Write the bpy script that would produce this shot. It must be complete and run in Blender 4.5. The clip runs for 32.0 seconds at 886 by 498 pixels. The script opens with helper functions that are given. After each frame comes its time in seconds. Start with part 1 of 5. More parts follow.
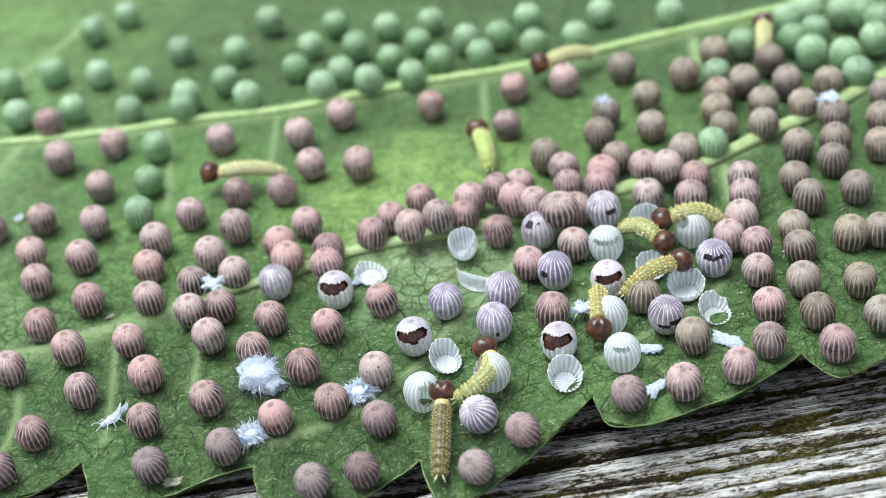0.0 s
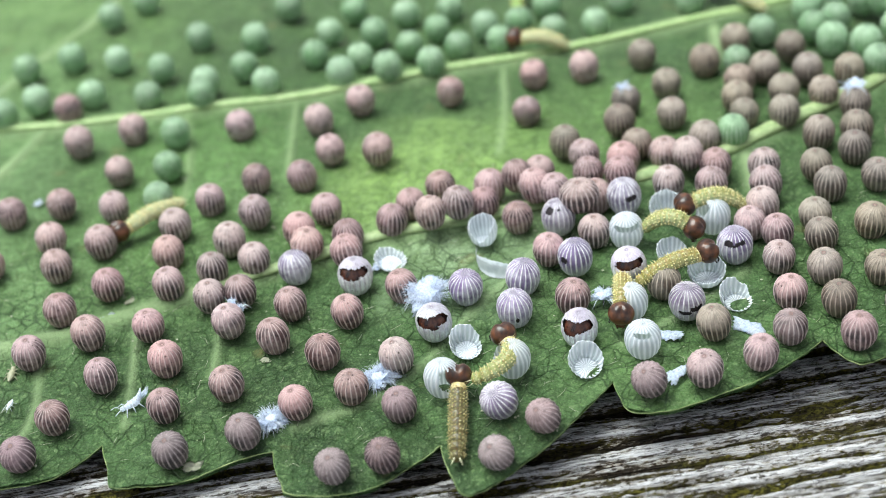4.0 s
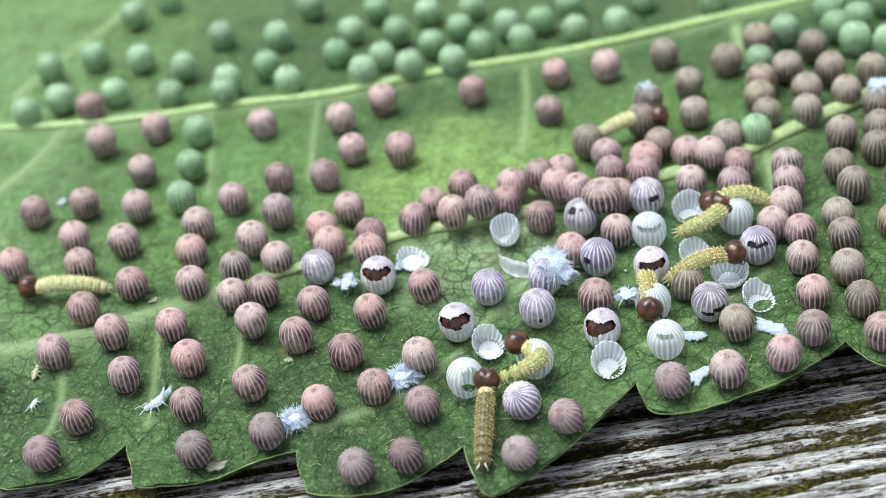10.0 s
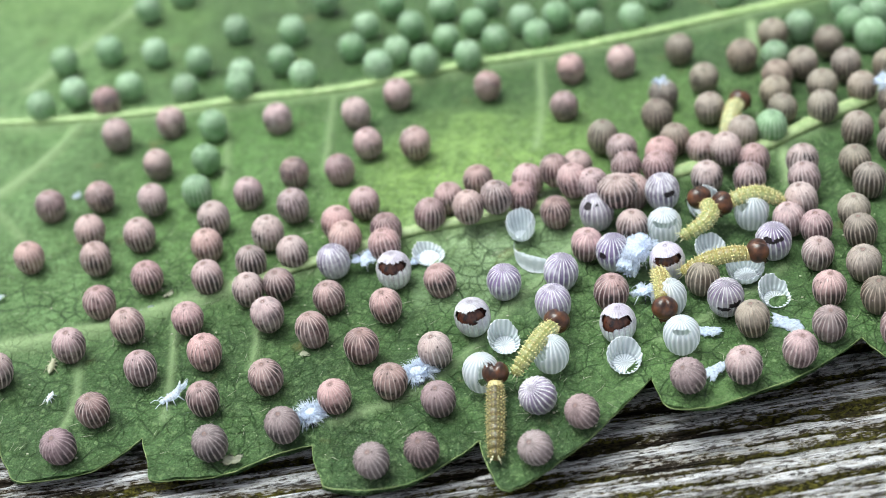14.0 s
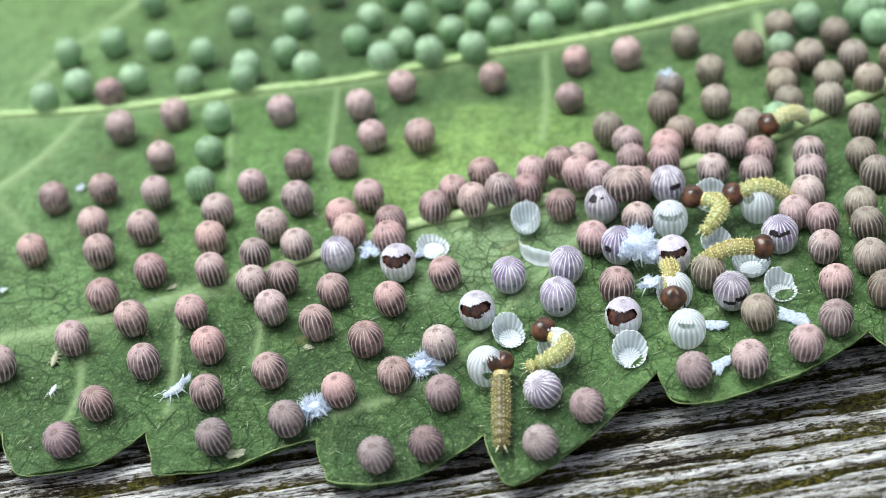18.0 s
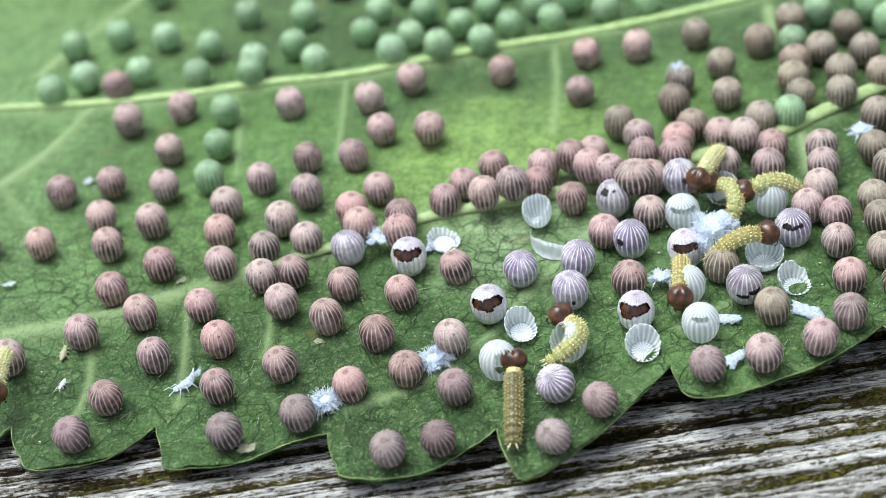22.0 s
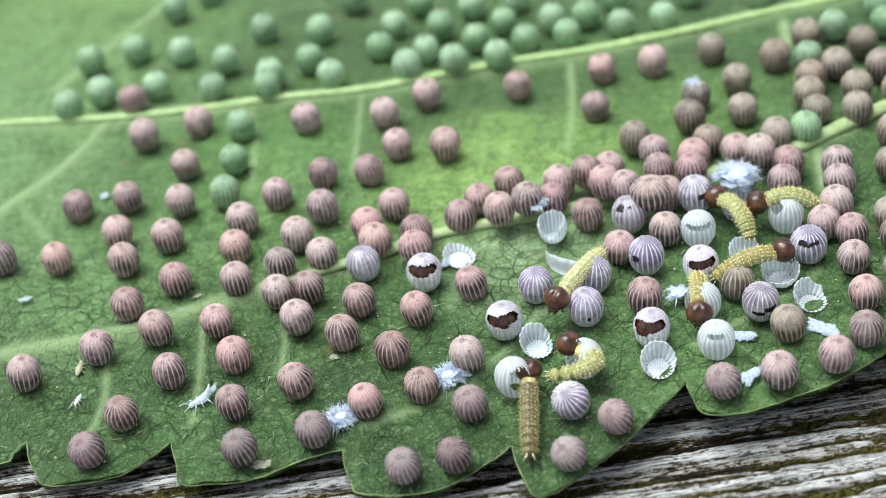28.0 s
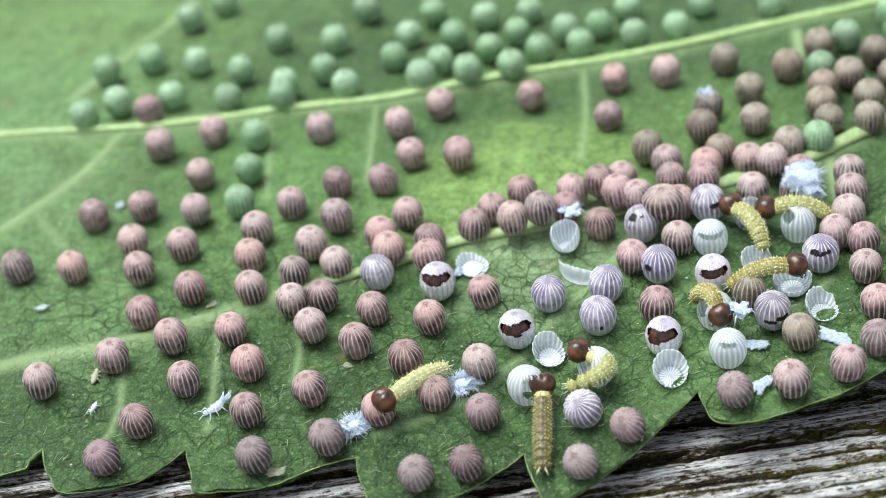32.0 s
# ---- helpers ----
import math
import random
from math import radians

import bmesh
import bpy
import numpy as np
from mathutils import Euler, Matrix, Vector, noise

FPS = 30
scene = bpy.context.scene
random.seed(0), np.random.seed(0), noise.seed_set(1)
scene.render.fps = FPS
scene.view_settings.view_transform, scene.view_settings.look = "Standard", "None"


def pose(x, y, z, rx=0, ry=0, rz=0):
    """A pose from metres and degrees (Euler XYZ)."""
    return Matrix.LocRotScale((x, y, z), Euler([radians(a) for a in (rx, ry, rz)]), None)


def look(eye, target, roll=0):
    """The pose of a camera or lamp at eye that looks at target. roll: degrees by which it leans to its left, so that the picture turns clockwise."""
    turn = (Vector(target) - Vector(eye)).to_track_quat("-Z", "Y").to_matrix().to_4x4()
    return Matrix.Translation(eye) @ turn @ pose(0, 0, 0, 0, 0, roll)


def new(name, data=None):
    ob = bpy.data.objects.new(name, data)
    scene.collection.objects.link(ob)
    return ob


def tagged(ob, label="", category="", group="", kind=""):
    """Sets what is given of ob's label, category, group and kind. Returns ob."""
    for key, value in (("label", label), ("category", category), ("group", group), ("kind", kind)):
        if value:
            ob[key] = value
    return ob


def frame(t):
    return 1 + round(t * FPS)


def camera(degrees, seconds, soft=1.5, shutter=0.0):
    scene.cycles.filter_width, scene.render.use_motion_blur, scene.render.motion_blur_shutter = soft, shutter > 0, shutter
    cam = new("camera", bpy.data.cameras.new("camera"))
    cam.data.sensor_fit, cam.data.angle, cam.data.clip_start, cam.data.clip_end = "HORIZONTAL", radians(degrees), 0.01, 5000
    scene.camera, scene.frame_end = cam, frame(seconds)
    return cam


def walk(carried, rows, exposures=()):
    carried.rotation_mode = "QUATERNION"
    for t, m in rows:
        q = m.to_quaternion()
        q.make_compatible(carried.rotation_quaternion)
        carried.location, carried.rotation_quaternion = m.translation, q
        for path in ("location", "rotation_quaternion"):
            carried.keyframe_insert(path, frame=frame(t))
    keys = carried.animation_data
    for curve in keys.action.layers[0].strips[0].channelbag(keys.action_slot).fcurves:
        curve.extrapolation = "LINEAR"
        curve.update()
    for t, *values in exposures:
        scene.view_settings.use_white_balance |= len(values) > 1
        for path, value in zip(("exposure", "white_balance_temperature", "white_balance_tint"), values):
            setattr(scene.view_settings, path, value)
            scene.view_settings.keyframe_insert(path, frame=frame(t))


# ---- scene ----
# ---- camera ----
MM = 0.001
cam = camera(27.0, 32.0, soft=0.8)
# seconds, eye x, y, z in metres, turn in degrees
PATH = [
    (0, 0.000963, -0.054848, 0.043687, 52.100, -0.404, -1.193),
    (0.5, 0.000809, -0.054744, 0.043619, 52.000, -0.506, -1.225),
    (1, 0.000856, -0.054969, 0.043670, 51.997, -0.385, -1.040),
    (1.5, 0.000830, -0.054841, 0.043626, 51.853, -0.340, -0.921),
    (2, 0.000650, -0.054707, 0.043633, 51.802, -0.411, -0.972),
    (2.5, 0.000737, -0.054768, 0.043505, 51.856, -0.317, -0.836),
    (3, 0.000722, -0.054672, 0.043558, 51.651, -0.255, -0.841),
    (3.5, 0.000680, -0.054903, 0.043425, 51.868, -0.304, -0.822),
    (5.5, 0.000672, -0.054707, 0.043604, 51.629, -0.232, -0.747),
    (6, 0.000655, -0.054809, 0.043453, 51.799, -0.273, -0.763),
    (6.5, 0.000446, -0.054739, 0.043595, 51.622, -0.340, -0.823),
    (7, 0.000539, -0.054964, 0.043523, 51.800, -0.224, -0.704),
    (7.5, 0.000352, -0.054774, 0.043607, 51.596, -0.266, -0.736),
    (8, 0.000356, -0.054799, 0.043587, 51.671, -0.247, -0.676),
    (8.5, 0.000304, -0.054782, 0.043608, 51.524, -0.211, -0.620),
    (9, 0.000389, -0.054854, 0.043560, 51.690, -0.157, -0.428),
    (9.5, 0.000418, -0.054876, 0.043548, 51.645, -0.044, -0.361),
    (10, 0.000400, -0.054778, 0.043711, 51.604, -0.091, -0.356),
    (10.5, 0.000245, -0.054975, 0.043573, 51.652, -0.140, -0.408),
    (11, 0.000171, -0.054781, 0.043635, 51.540, -0.176, -0.288),
    (11.5, 0.000224, -0.054920, 0.043531, 51.631, -0.154, -0.211),
    (12, 0.000187, -0.054814, 0.043589, 51.551, -0.064, -0.062),
    (12.5, 0.000071, -0.054907, 0.043531, 51.551, -0.093, -0.092),
    (13, 0.000000, -0.054783, 0.043576, 51.500, -0.000, 0.000),
    (13.5, 0.000010, -0.054808, 0.043765, 51.547, -0.143, -0.152),
    (14, 0.000093, -0.054821, 0.043721, 51.459, -0.079, -0.076),
    (14.5, 0.000103, -0.054856, 0.043515, 51.570, -0.078, -0.056),
    (16.5, -0.000108, -0.054474, 0.043462, 51.171, -0.152, -0.102),
    (17, -0.000002, -0.054612, 0.043433, 51.314, -0.146, 0.013),
    (17.5, -0.000075, -0.054406, 0.043531, 51.041, -0.145, -0.068),
    (18, 0.000067, -0.054538, 0.043591, 51.175, -0.056, 0.063),
    (18.5, 0.000006, -0.054609, 0.043558, 51.186, -0.070, 0.107),
    (19, -0.000253, -0.054632, 0.043519, 51.315, -0.181, -0.003),
    (19.5, -0.000242, -0.054600, 0.043532, 51.260, -0.120, 0.050),
    (20, -0.000100, -0.054567, 0.043470, 51.284, -0.036, 0.176),
    (20.5, -0.000233, -0.054478, 0.043566, 51.203, -0.093, 0.127),
    (21, -0.000126, -0.054520, 0.043483, 51.232, 0.020, 0.277),
    (21.5, -0.000046, -0.054170, 0.043340, 51.203, 0.059, 0.257),
    (22, -0.000403, -0.054293, 0.043311, 51.027, -0.093, 0.022),
    (22.5, -0.000336, -0.054277, 0.043292, 51.264, -0.031, 0.180),
    (23, -0.000289, -0.054194, 0.043537, 51.170, -0.055, 0.188),
    (23.5, -0.000226, -0.054202, 0.043399, 51.109, -0.010, 0.223),
    (24, -0.000386, -0.054246, 0.043433, 51.246, -0.081, 0.185),
    (24.5, -0.000377, -0.054132, 0.043552, 51.040, -0.008, 0.236),
    (25, -0.000343, -0.054313, 0.043471, 51.368, 0.054, 0.342),
    (25.5, -0.000356, -0.054057, 0.043516, 51.074, 0.032, 0.357),
    (27.5, -0.000440, -0.054165, 0.043555, 51.304, 0.095, 0.410),
    (28, -0.000452, -0.054118, 0.043546, 51.276, 0.109, 0.419),
    (28.5, -0.000470, -0.054296, 0.043443, 51.484, 0.094, 0.361),
    (29, -0.000291, -0.054154, 0.043545, 51.400, 0.194, 0.510),
    (29.5, -0.000393, -0.054211, 0.043558, 51.380, 0.195, 0.536),
    (30, -0.000414, -0.054204, 0.043490, 51.536, 0.189, 0.562),
    (30.5, -0.000611, -0.054274, 0.043605, 51.451, 0.137, 0.517),
    (31, -0.000544, -0.054308, 0.043610, 51.484, 0.280, 0.619),
    (31.5, -0.000418, -0.054424, 0.043687, 51.653, 0.350, 0.830),
    (32, -0.000330, -0.054402, 0.043747, 51.571, 0.407, 0.838),
]
walk(cam, [(t, pose(x, y, z, rx, ry, rz)) for t, x, y, z, rx, ry, rz in PATH])
cam.data.dof.use_dof = True
cam.data.dof.focus_distance = 0.0650
cam.data.dof.aperture_fstop = 62.0

# ---- sky and light: an open overcast sky, nearly straight above ----
world = bpy.data.worlds.new("world")
scene.world = world
world.use_nodes = True
wn = world.node_tree
sky = wn.nodes.new("ShaderNodeTexSky")
sky.sky_type = 'NISHITA'
sky.sun_disc = False
sky.sun_elevation, sky.sun_rotation = radians(66), radians(-64)
sky.air_density, sky.dust_density = 1.0, 4.0
grey = wn.nodes.new("ShaderNodeHueSaturation")
grey.inputs["Saturation"].default_value = 0.3
wn.links.new(sky.outputs[0], grey.inputs["Color"])
wn.links.new(grey.outputs[0], wn.nodes["Background"].inputs[0])
wn.nodes["Background"].inputs[1].default_value = 0.14
sun = new("sun", bpy.data.lights.new("sun", "SUN"))
sun.data.energy, sun.data.angle, sun.data.color = 3.2, radians(42), (0.925, 1.0, 0.955)
sun.matrix_world = look((-0.70, 0.34, 1.78), (0, 0, 0))
scene.view_settings.exposure = 0.39


# ---- the plan, in millimetres on the leaf ----
GREEN_FAR = [(-13.72, 20.97, 0), (-12.24, 22.23, 0), (-9.25, 17.78, 0), (-6.64, 16.92, 0), (-15.01, 16.94, 0), (-12.84, 16.26, 0), (-17.03, 16.29, 0),
    (-10.72, 15.12, 0), (-8.54, 13.50, 0), (-6.85, 14.32, 0), (-16.06, 13.28, 0), (-17.29, 12.35, 0), (-13.59, 13.33, 0), (-11.08, 12.68, 0),
    (-8.69, 12.35, 0), (-5.88, 12.86, 0)]
GREEN_BACK = [(-5.30, 19.95, 0), (-3.17, 16.87, 0), (-2.11, 18.90, 0), (-1.17, 16.26, 0), (0.31, 17.88, 0), (1.64, 16.18, 0), (2.21, 18.01, 0), (3.72,
    15.88, 0), (5.25, 15.87, 0), (6.70, 14.90, 0), (6.59, 17.34, 0), (8.57, 15.13, 0), (9.85, 17.09, 0), (12.87, 16.28, 0), (-3.86, 14.88, 0),
    (-1.76, 14.12, 0), (0.40, 14.85, 0), (2.55, 14.24, 0), (4.36, 14.37, 0), (-2.55, 12.93, 0), (-0.54, 13.01, 0), (1.32, 13.12, 0)]
GREEN_FRONT = [(-9.42, 9.25, 0), (-9.49, 6.86, 0), (-9.66, 4.52, 0), (13.16, 5.15, 0), (14.10, 10.59, 0), (15.52, 12.78, 0)]
GREEN_PILE = [(20.11, 14.56, 0), (20.72, 13.70, 0.30), (20.91, 11.71, 0.12), (21.30, 12.72, 0.48), (17.60, 12.63, 0), (18.72, 13.20, 0), (18.15,
    11.19, 0), (19.46, 10.77, 0), (19.69, 9.32, 0), (17.63, 14.38, 0), (18.66, 15.00, 0)]
PINK_BACK = [(-14.44, 12.23, 0), (-13.55, 9.35, 0), (-11.32, 9.83, 0), (-11.53, 6.85, 0), (-6.67, 9.37, 0), (-3.83, 5.11, 0), (-5.77, 5.25, 0),
    (-3.33, 9.10, 0), (-1.72, 10.51, 0), (-2.81, 6.85, 0), (-0.94, 6.52, 0), (2.05, 10.43, 0), (5.69, 11.11, 0), (7.78, 11.21, 0), (5.29, 8.27,
    0)]
PINK_LEFT = [(-15.64, 4.53, 0), (-13.61, 4.82, 0), (-11.39, 4.23, 0), (-7.57, 4.06, 0), (-8.73, 2.66, 0), (-5.63, 2.91, 0), (-2.84, 2.68, 0), (-13.74,
    2.50, 0), (-11.62, 1.95, 0), (-8.86, 0.85, 0), (-6.58, 1.27, 0), (-3.94, 1.54, 0), (-1.92, 0.87, 0), (-3.59, 0.45, 0.06), (-15.91, 1.21, 0),
    (-13.20, 0.66, 0), (-11.00, -0.69, 0), (-7.08, -0.43, 0), (-5.49, -0.05, 0), (-8.63, -1.07, 0), (-7.08, -1.95, 0), (-5.84, -1.86, 0), (-1.93,
    -0.32, 0.12), (-12.66, -1.97, 0), (-18.06, 1.46, 0)]
PINK_NEAR = [(-11.36, -3.46, 0), (-9.19, -3.29, 0), (-6.17, -3.49, 0), (-3.92, -2.87, 0), (-13.50, -4.18, 0), (-4.45, -4.62, 0), (-1.78, -3.62, 0),
    (-10.62, -5.82, 0), (-8.37, -5.25, 0), (-6.00, -6.73, 0), (-2.69, -5.63, 0), (0.21, -2.50, 0), (-16.06, -5.23, 0), (-12.08, -7.55, 0), (-8.18,
    -7.53, 0), (-3.50, -7.93, 0), (-1.65, -7.48, 0), (0.02, -6.18, 0), (0.06, -8.62, 0), (-13.14, -9.18, 0), (-7.78, -9.65, 0), (-5.20, -9.16, 0),
    (-2.19, -10.94, 0), (-0.55, -10.78, 0), (4.78, -9.65, 0), (3.24, -11.05, 0)]
PINK_ROW = [(-0.37, 1.52, 0), (0.46, 2.48, 0), (1.61, 3.42, 0), (1.20, 1.06, 0.48), (2.24, 1.46, 0.60), (3.47, 3.07, 0), (3.23, 1.94, 0.18), (4.53,
    0.99, 0), (4.57, 3.06, 0.42), (5.44, 3.81, 0), (5.25, 2.11, 0.48), (6.01, 1.88, 0.45), (7.52, 1.70, 0), (7.37, 3.29, 0),
    (8.57, 2.83, 0.24), (7.37, 4.65, 0), (8.81, 4.00, 0.06), (10.41, 4.20, 0), (11.20, 3.47, 0.36), (12.20, 2.97, 0), (11.88, 1.79, 0), (10.33,
    2.16, 0), (5.50, -1.16, 0), (7.29, -0.38, 0), (6.19, -4.02, 0)]
PINK_RIGHT = [(14.02, 2.62, 0), (14.00, 1.44, 0), (13.70, 0.17, 0), (13.03, -0.86, 0), (13.94, -1.51, 0.06), (13.71, -2.83, 0), (13.83, -4.83, 0),
    (13.56, -6.55, 0), (12.34, -7.63, 0), (10.48, -8.12, 0), (8.54, -8.54, 0), (15.82, -7.12, 0)]
DULL_BACK = [(9.39, 4.97, 0), (11.97, 4.96, 0), (6.55, 5.60, 0), (8.90, 6.75, 0), (9.27, 8.27, 0), (10.99, 6.95, 0), (10.99, 9.27, 0), (12.72, 10.69,
    0), (10.27, 11.86, 0), (14.30, 12.29, 0), (14.04, 8.90, 0), (13.67, 7.65, 0), (13.72, 6.44, 0), (15.34, 6.14, 0), (15.61, 7.80, 0), (15.14,
    9.68, 0), (16.43, 11.21, 0), (16.82, 9.16, 0), (17.10, 7.34, 0), (16.31, 4.42, 0), (15.99, 2.36, 0), (18.36, 8.68, 0), (18.15, 6.33, 0),
    (20.45, 7.39, 0), (19.95, 5.58, 0)]
DULL_RIGHT = [(17.93, 4.53, 0), (17.57, 3.23, 0), (19.49, 3.94, 0), (18.07, 1.46, 0), (16.20, 0.97, 0), (15.42, -0.66, 0), (15.51, -1.91, 0), (15.30,
    -3.65, 0), (17.26, -1.38, 0), (18.41, -1.39, 0), (17.16, -3.92, 0), (15.46, -5.41, 0), (17.57, -5.75, 0), (9.48, -3.72, 0), (11.08, -6.06, 0)]
PALE = [(-3.84, -0.87, 0), (2.43, -2.88, 0), (4.44, -2.69, 0), (4.16, -4.37, 0), (6.49, -1.87, 0), (3.43, -8.83, 0), (6.03, 0.58, 0), (8.55, 1.09,
    0.30), (12.31, -2.05, 0), (10.22, -4.81, 0)]
HATCHING = [(-1.61, -1.76, 0), (1.29, -4.70, 0), (6.37, -5.72, 0), (8.42, -2.69, 0)]
CLEAR = [(8.46, -0.56, 0), (11.68, -0.21, 0), (8.50, -6.56, 0), (8.24, -4.60, 0), (3.94, -6.90, 0), (1.52, -7.55, 0)]
LOBE_0 = [(-16.79, -9.02), (-16.13, -8.58), (-15.48, -7.92)]
LOBE_1 = [(-15.48, -7.92), (-15.30, -8.67), (-14.94, -9.35), (-14.52, -9.98), (-13.28, -10.06), (-11.93, -9.85), (-10.85, -9.09), (-10.29, -8.46)]
LOBE_2 = [(-10.29, -8.46), (-10.18, -8.99), (-9.95, -9.65), (-9.76, -10.42), (-8.82, -10.54), (-7.37, -10.50), (-5.48, -9.77), (-4.27, -9.50)]
LOBE_3 = [(-4.27, -9.50), (-4.18, -10.16), (-3.92, -10.92), (-3.66, -11.42), (-2.33, -11.64), (-0.83, -11.49), (0.68, -10.57), (1.45, -9.92)]
LOBE_4 = [(1.45, -9.92), (1.56, -10.54), (1.84, -11.42), (2.20, -12.12), (3.09, -11.91), (4.84, -10.54), (6.26, -9.08), (7.41, -7.78)]
LOBE_5 = [(7.41, -7.78), (7.60, -8.51), (7.92, -9.22), (9.08, -9.33), (10.44, -8.98), (12.42, -8.25), (13.89, -7.37), (14.73, -6.70)]
LOBE_6 = [(14.73, -6.70), (15.05, -7.29), (15.55, -7.87), (16.05, -8.01), (17.39, -7.43)]
VEIN_UPPER = [(-23.32, 12.23), (-19.47, 12.08), (-14.88, 11.68), (-11.16, 11.78), (-8.20, 12.01), (-4.51, 12.06), (-1.57, 12.54), (1.62, 13.12),
    (5.32, 13.51), (9.05, 14.25), (12.84, 15.21), (15.89, 15.88), (20.57, 17.19)]
VEIN_MIDDLE = [(-19.56, -3.99), (-16.47, -3.42), (-14.38, -3.14), (-11.80, -2.49), (-10.05, -1.90), (-7.76, -1.19), (-5.45, -0.45), (-3.53, 0.15),
    (-0.96, 1.13), (1.65, 1.54), (3.84, 1.85), (6.92, 2.53), (9.61, 3.40), (12.81, 4.52), (15.23, 5.98), (17.91, 7.47), (21.38, 9.83)]
VEIN_LEFT = [(-15.57, 11.35), (-16.26, 9.53), (-17.17, 7.74), (-18.33, 6.29), (-19.87, 4.57), (-22.32, 3.07)]
VEIN_FAINT_A = [(6.37, 2.43), (5.47, 0.24), (4.09, -1.91), (2.80, -3.46), (1.53, -5.23), (0.12, -6.75), (-1.26, -7.80), (-3.59, -8.58)]
VEIN_FAINT_B = [(4.43, 12.80), (4.39, 9.28), (4.02, 6.14)]
VEIN_FAINT_C = [(-6.69, -1.17), (-6.59, -3.87), (-6.67, -5.62)]
VEIN_FAINT_D = [(-13.95, 23.71), (-15.68, 20.38), (-17.11, 17.56), (-18.48, 14.93)]
VEIN_FAINT_E = [(-18.21, 5.67), (-17.06, 3.93), (-15.92, 2.09)]
VEIN_FAINT_F = [(13.71, 14.39), (13.56, 11.90)]
VEIN_FAINT_G = [(13.62, 4.38), (13.58, 3.49), (13.55, 2.18)]
VEIN_FAINT_H = [(-9.26, 11.41), (-8.81, 8.41), (-8.70, 5.49)]
VEIN_FAINT_I = [(-4.49, 11.67), (-4.53, 8.51), (-4.58, 6.00)]
VEIN_FAINT_J = [(-13.17, -2.68), (-13.11, -4.52), (-12.95, -6.26), (-13.22, -7.86)]
VEIN_FAINT_K = [(-9.83, -2.03), (-9.68, -3.76), (-9.59, -6.11), (-9.61, -7.75)]
VEIN_FAINT_M = [(7.86, -6.05), (9.53, -5.12), (11.03, -4.13), (12.62, -2.81)]
SPOT = {"TALL_CUP": (3.18, 0.38), "BOWL": (-0.30, -0.47), "CRESCENT": (3.37, -1.58), "SIDE_CUP": (6.53, -7.17), "CUP_RIGHT": (12.04, -4.55),
    "CUP_MID": (2.42, -5.67), "CUP_LARVA": (11.12, -3.21), "SCRAP": (10.05, -1.85), "WHITE_NYMPH": (-9.42, -6.85), "TINY_NYMPH": (-13.90, -6.25),
    "GREY_NYMPH": (-14.08, -4.71), "FLUFF_A": (-4.42, -8.25), "FLUFF_B": (-0.71, -6.73), "FLAKE_A": (9.55, -5.88), "FLAKE_B": (12.34, -5.88),
    "FLAKE_C": (9.54, -7.81), "FLAKE_D": (-10.75, -2.09), "FLAKE_E": (-10.17, -1.20), "FLAKE_F": (-7.00, -10.00), "DOT": (-14.76, 5.68),
    "FLAKE_G": (-16.90, -0.50), "FLAKE_H": (-4.78, -5.23), "FLAKE_I": (-0.83, -0.56), "FLAKE_J": (-1.04, -0.86), "SHRED_A": (14.69, 4.22),
    "CUP_BACK": (10.09, 0.73)}
SPOT_FLUFF = (9.12, 8.33, 1.2)


def leaf_z(x, y):
    """Height of the leaf in millimetres over a plan point in millimetres."""
    return 0.12 * x - (0.0045 if y < 0 else 0.0022) * y * y


# paler, yellower and darker patches of the leaf: x, y, radius and colour
# also paints sky sheen at centre and back, shade along the front edge
COLOUR_AND_LIGHT_PATCHES = [((-21.0, 23.0, 15.0), (0.33, 0.57, 0.20)), ((-22.0, 12.0, 12.0), (0.33, 0.58, 0.25)), ((-19.0, 5.5, 7.5), (0.28, 0.49, 0.21)), ((-1.0, 3.6, 4.5), (0.47, 0.74, 0.22)), ((0.8, 6.0, 4.5), (0.47, 0.74, 0.22)), ((4.5, 6.4, 4.2), (0.45, 0.72, 0.21)), ((2.5, 3.0, 3.5), (0.47, 0.74, 0.22)), ((13.0, 17.0, 9.0), (0.055, 0.155, 0.048)), ((-8.0, 8.0, 7.0), (0.20, 0.42, 0.12)), ((9.0, 8.0, 5.0), (0.22, 0.42, 0.12)),
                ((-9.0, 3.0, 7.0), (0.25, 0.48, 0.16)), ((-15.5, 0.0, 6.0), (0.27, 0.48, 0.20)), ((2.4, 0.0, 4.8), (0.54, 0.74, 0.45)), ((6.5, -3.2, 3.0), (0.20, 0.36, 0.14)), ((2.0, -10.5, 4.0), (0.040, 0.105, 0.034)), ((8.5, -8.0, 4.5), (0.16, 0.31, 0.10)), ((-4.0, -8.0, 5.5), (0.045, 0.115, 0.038))]


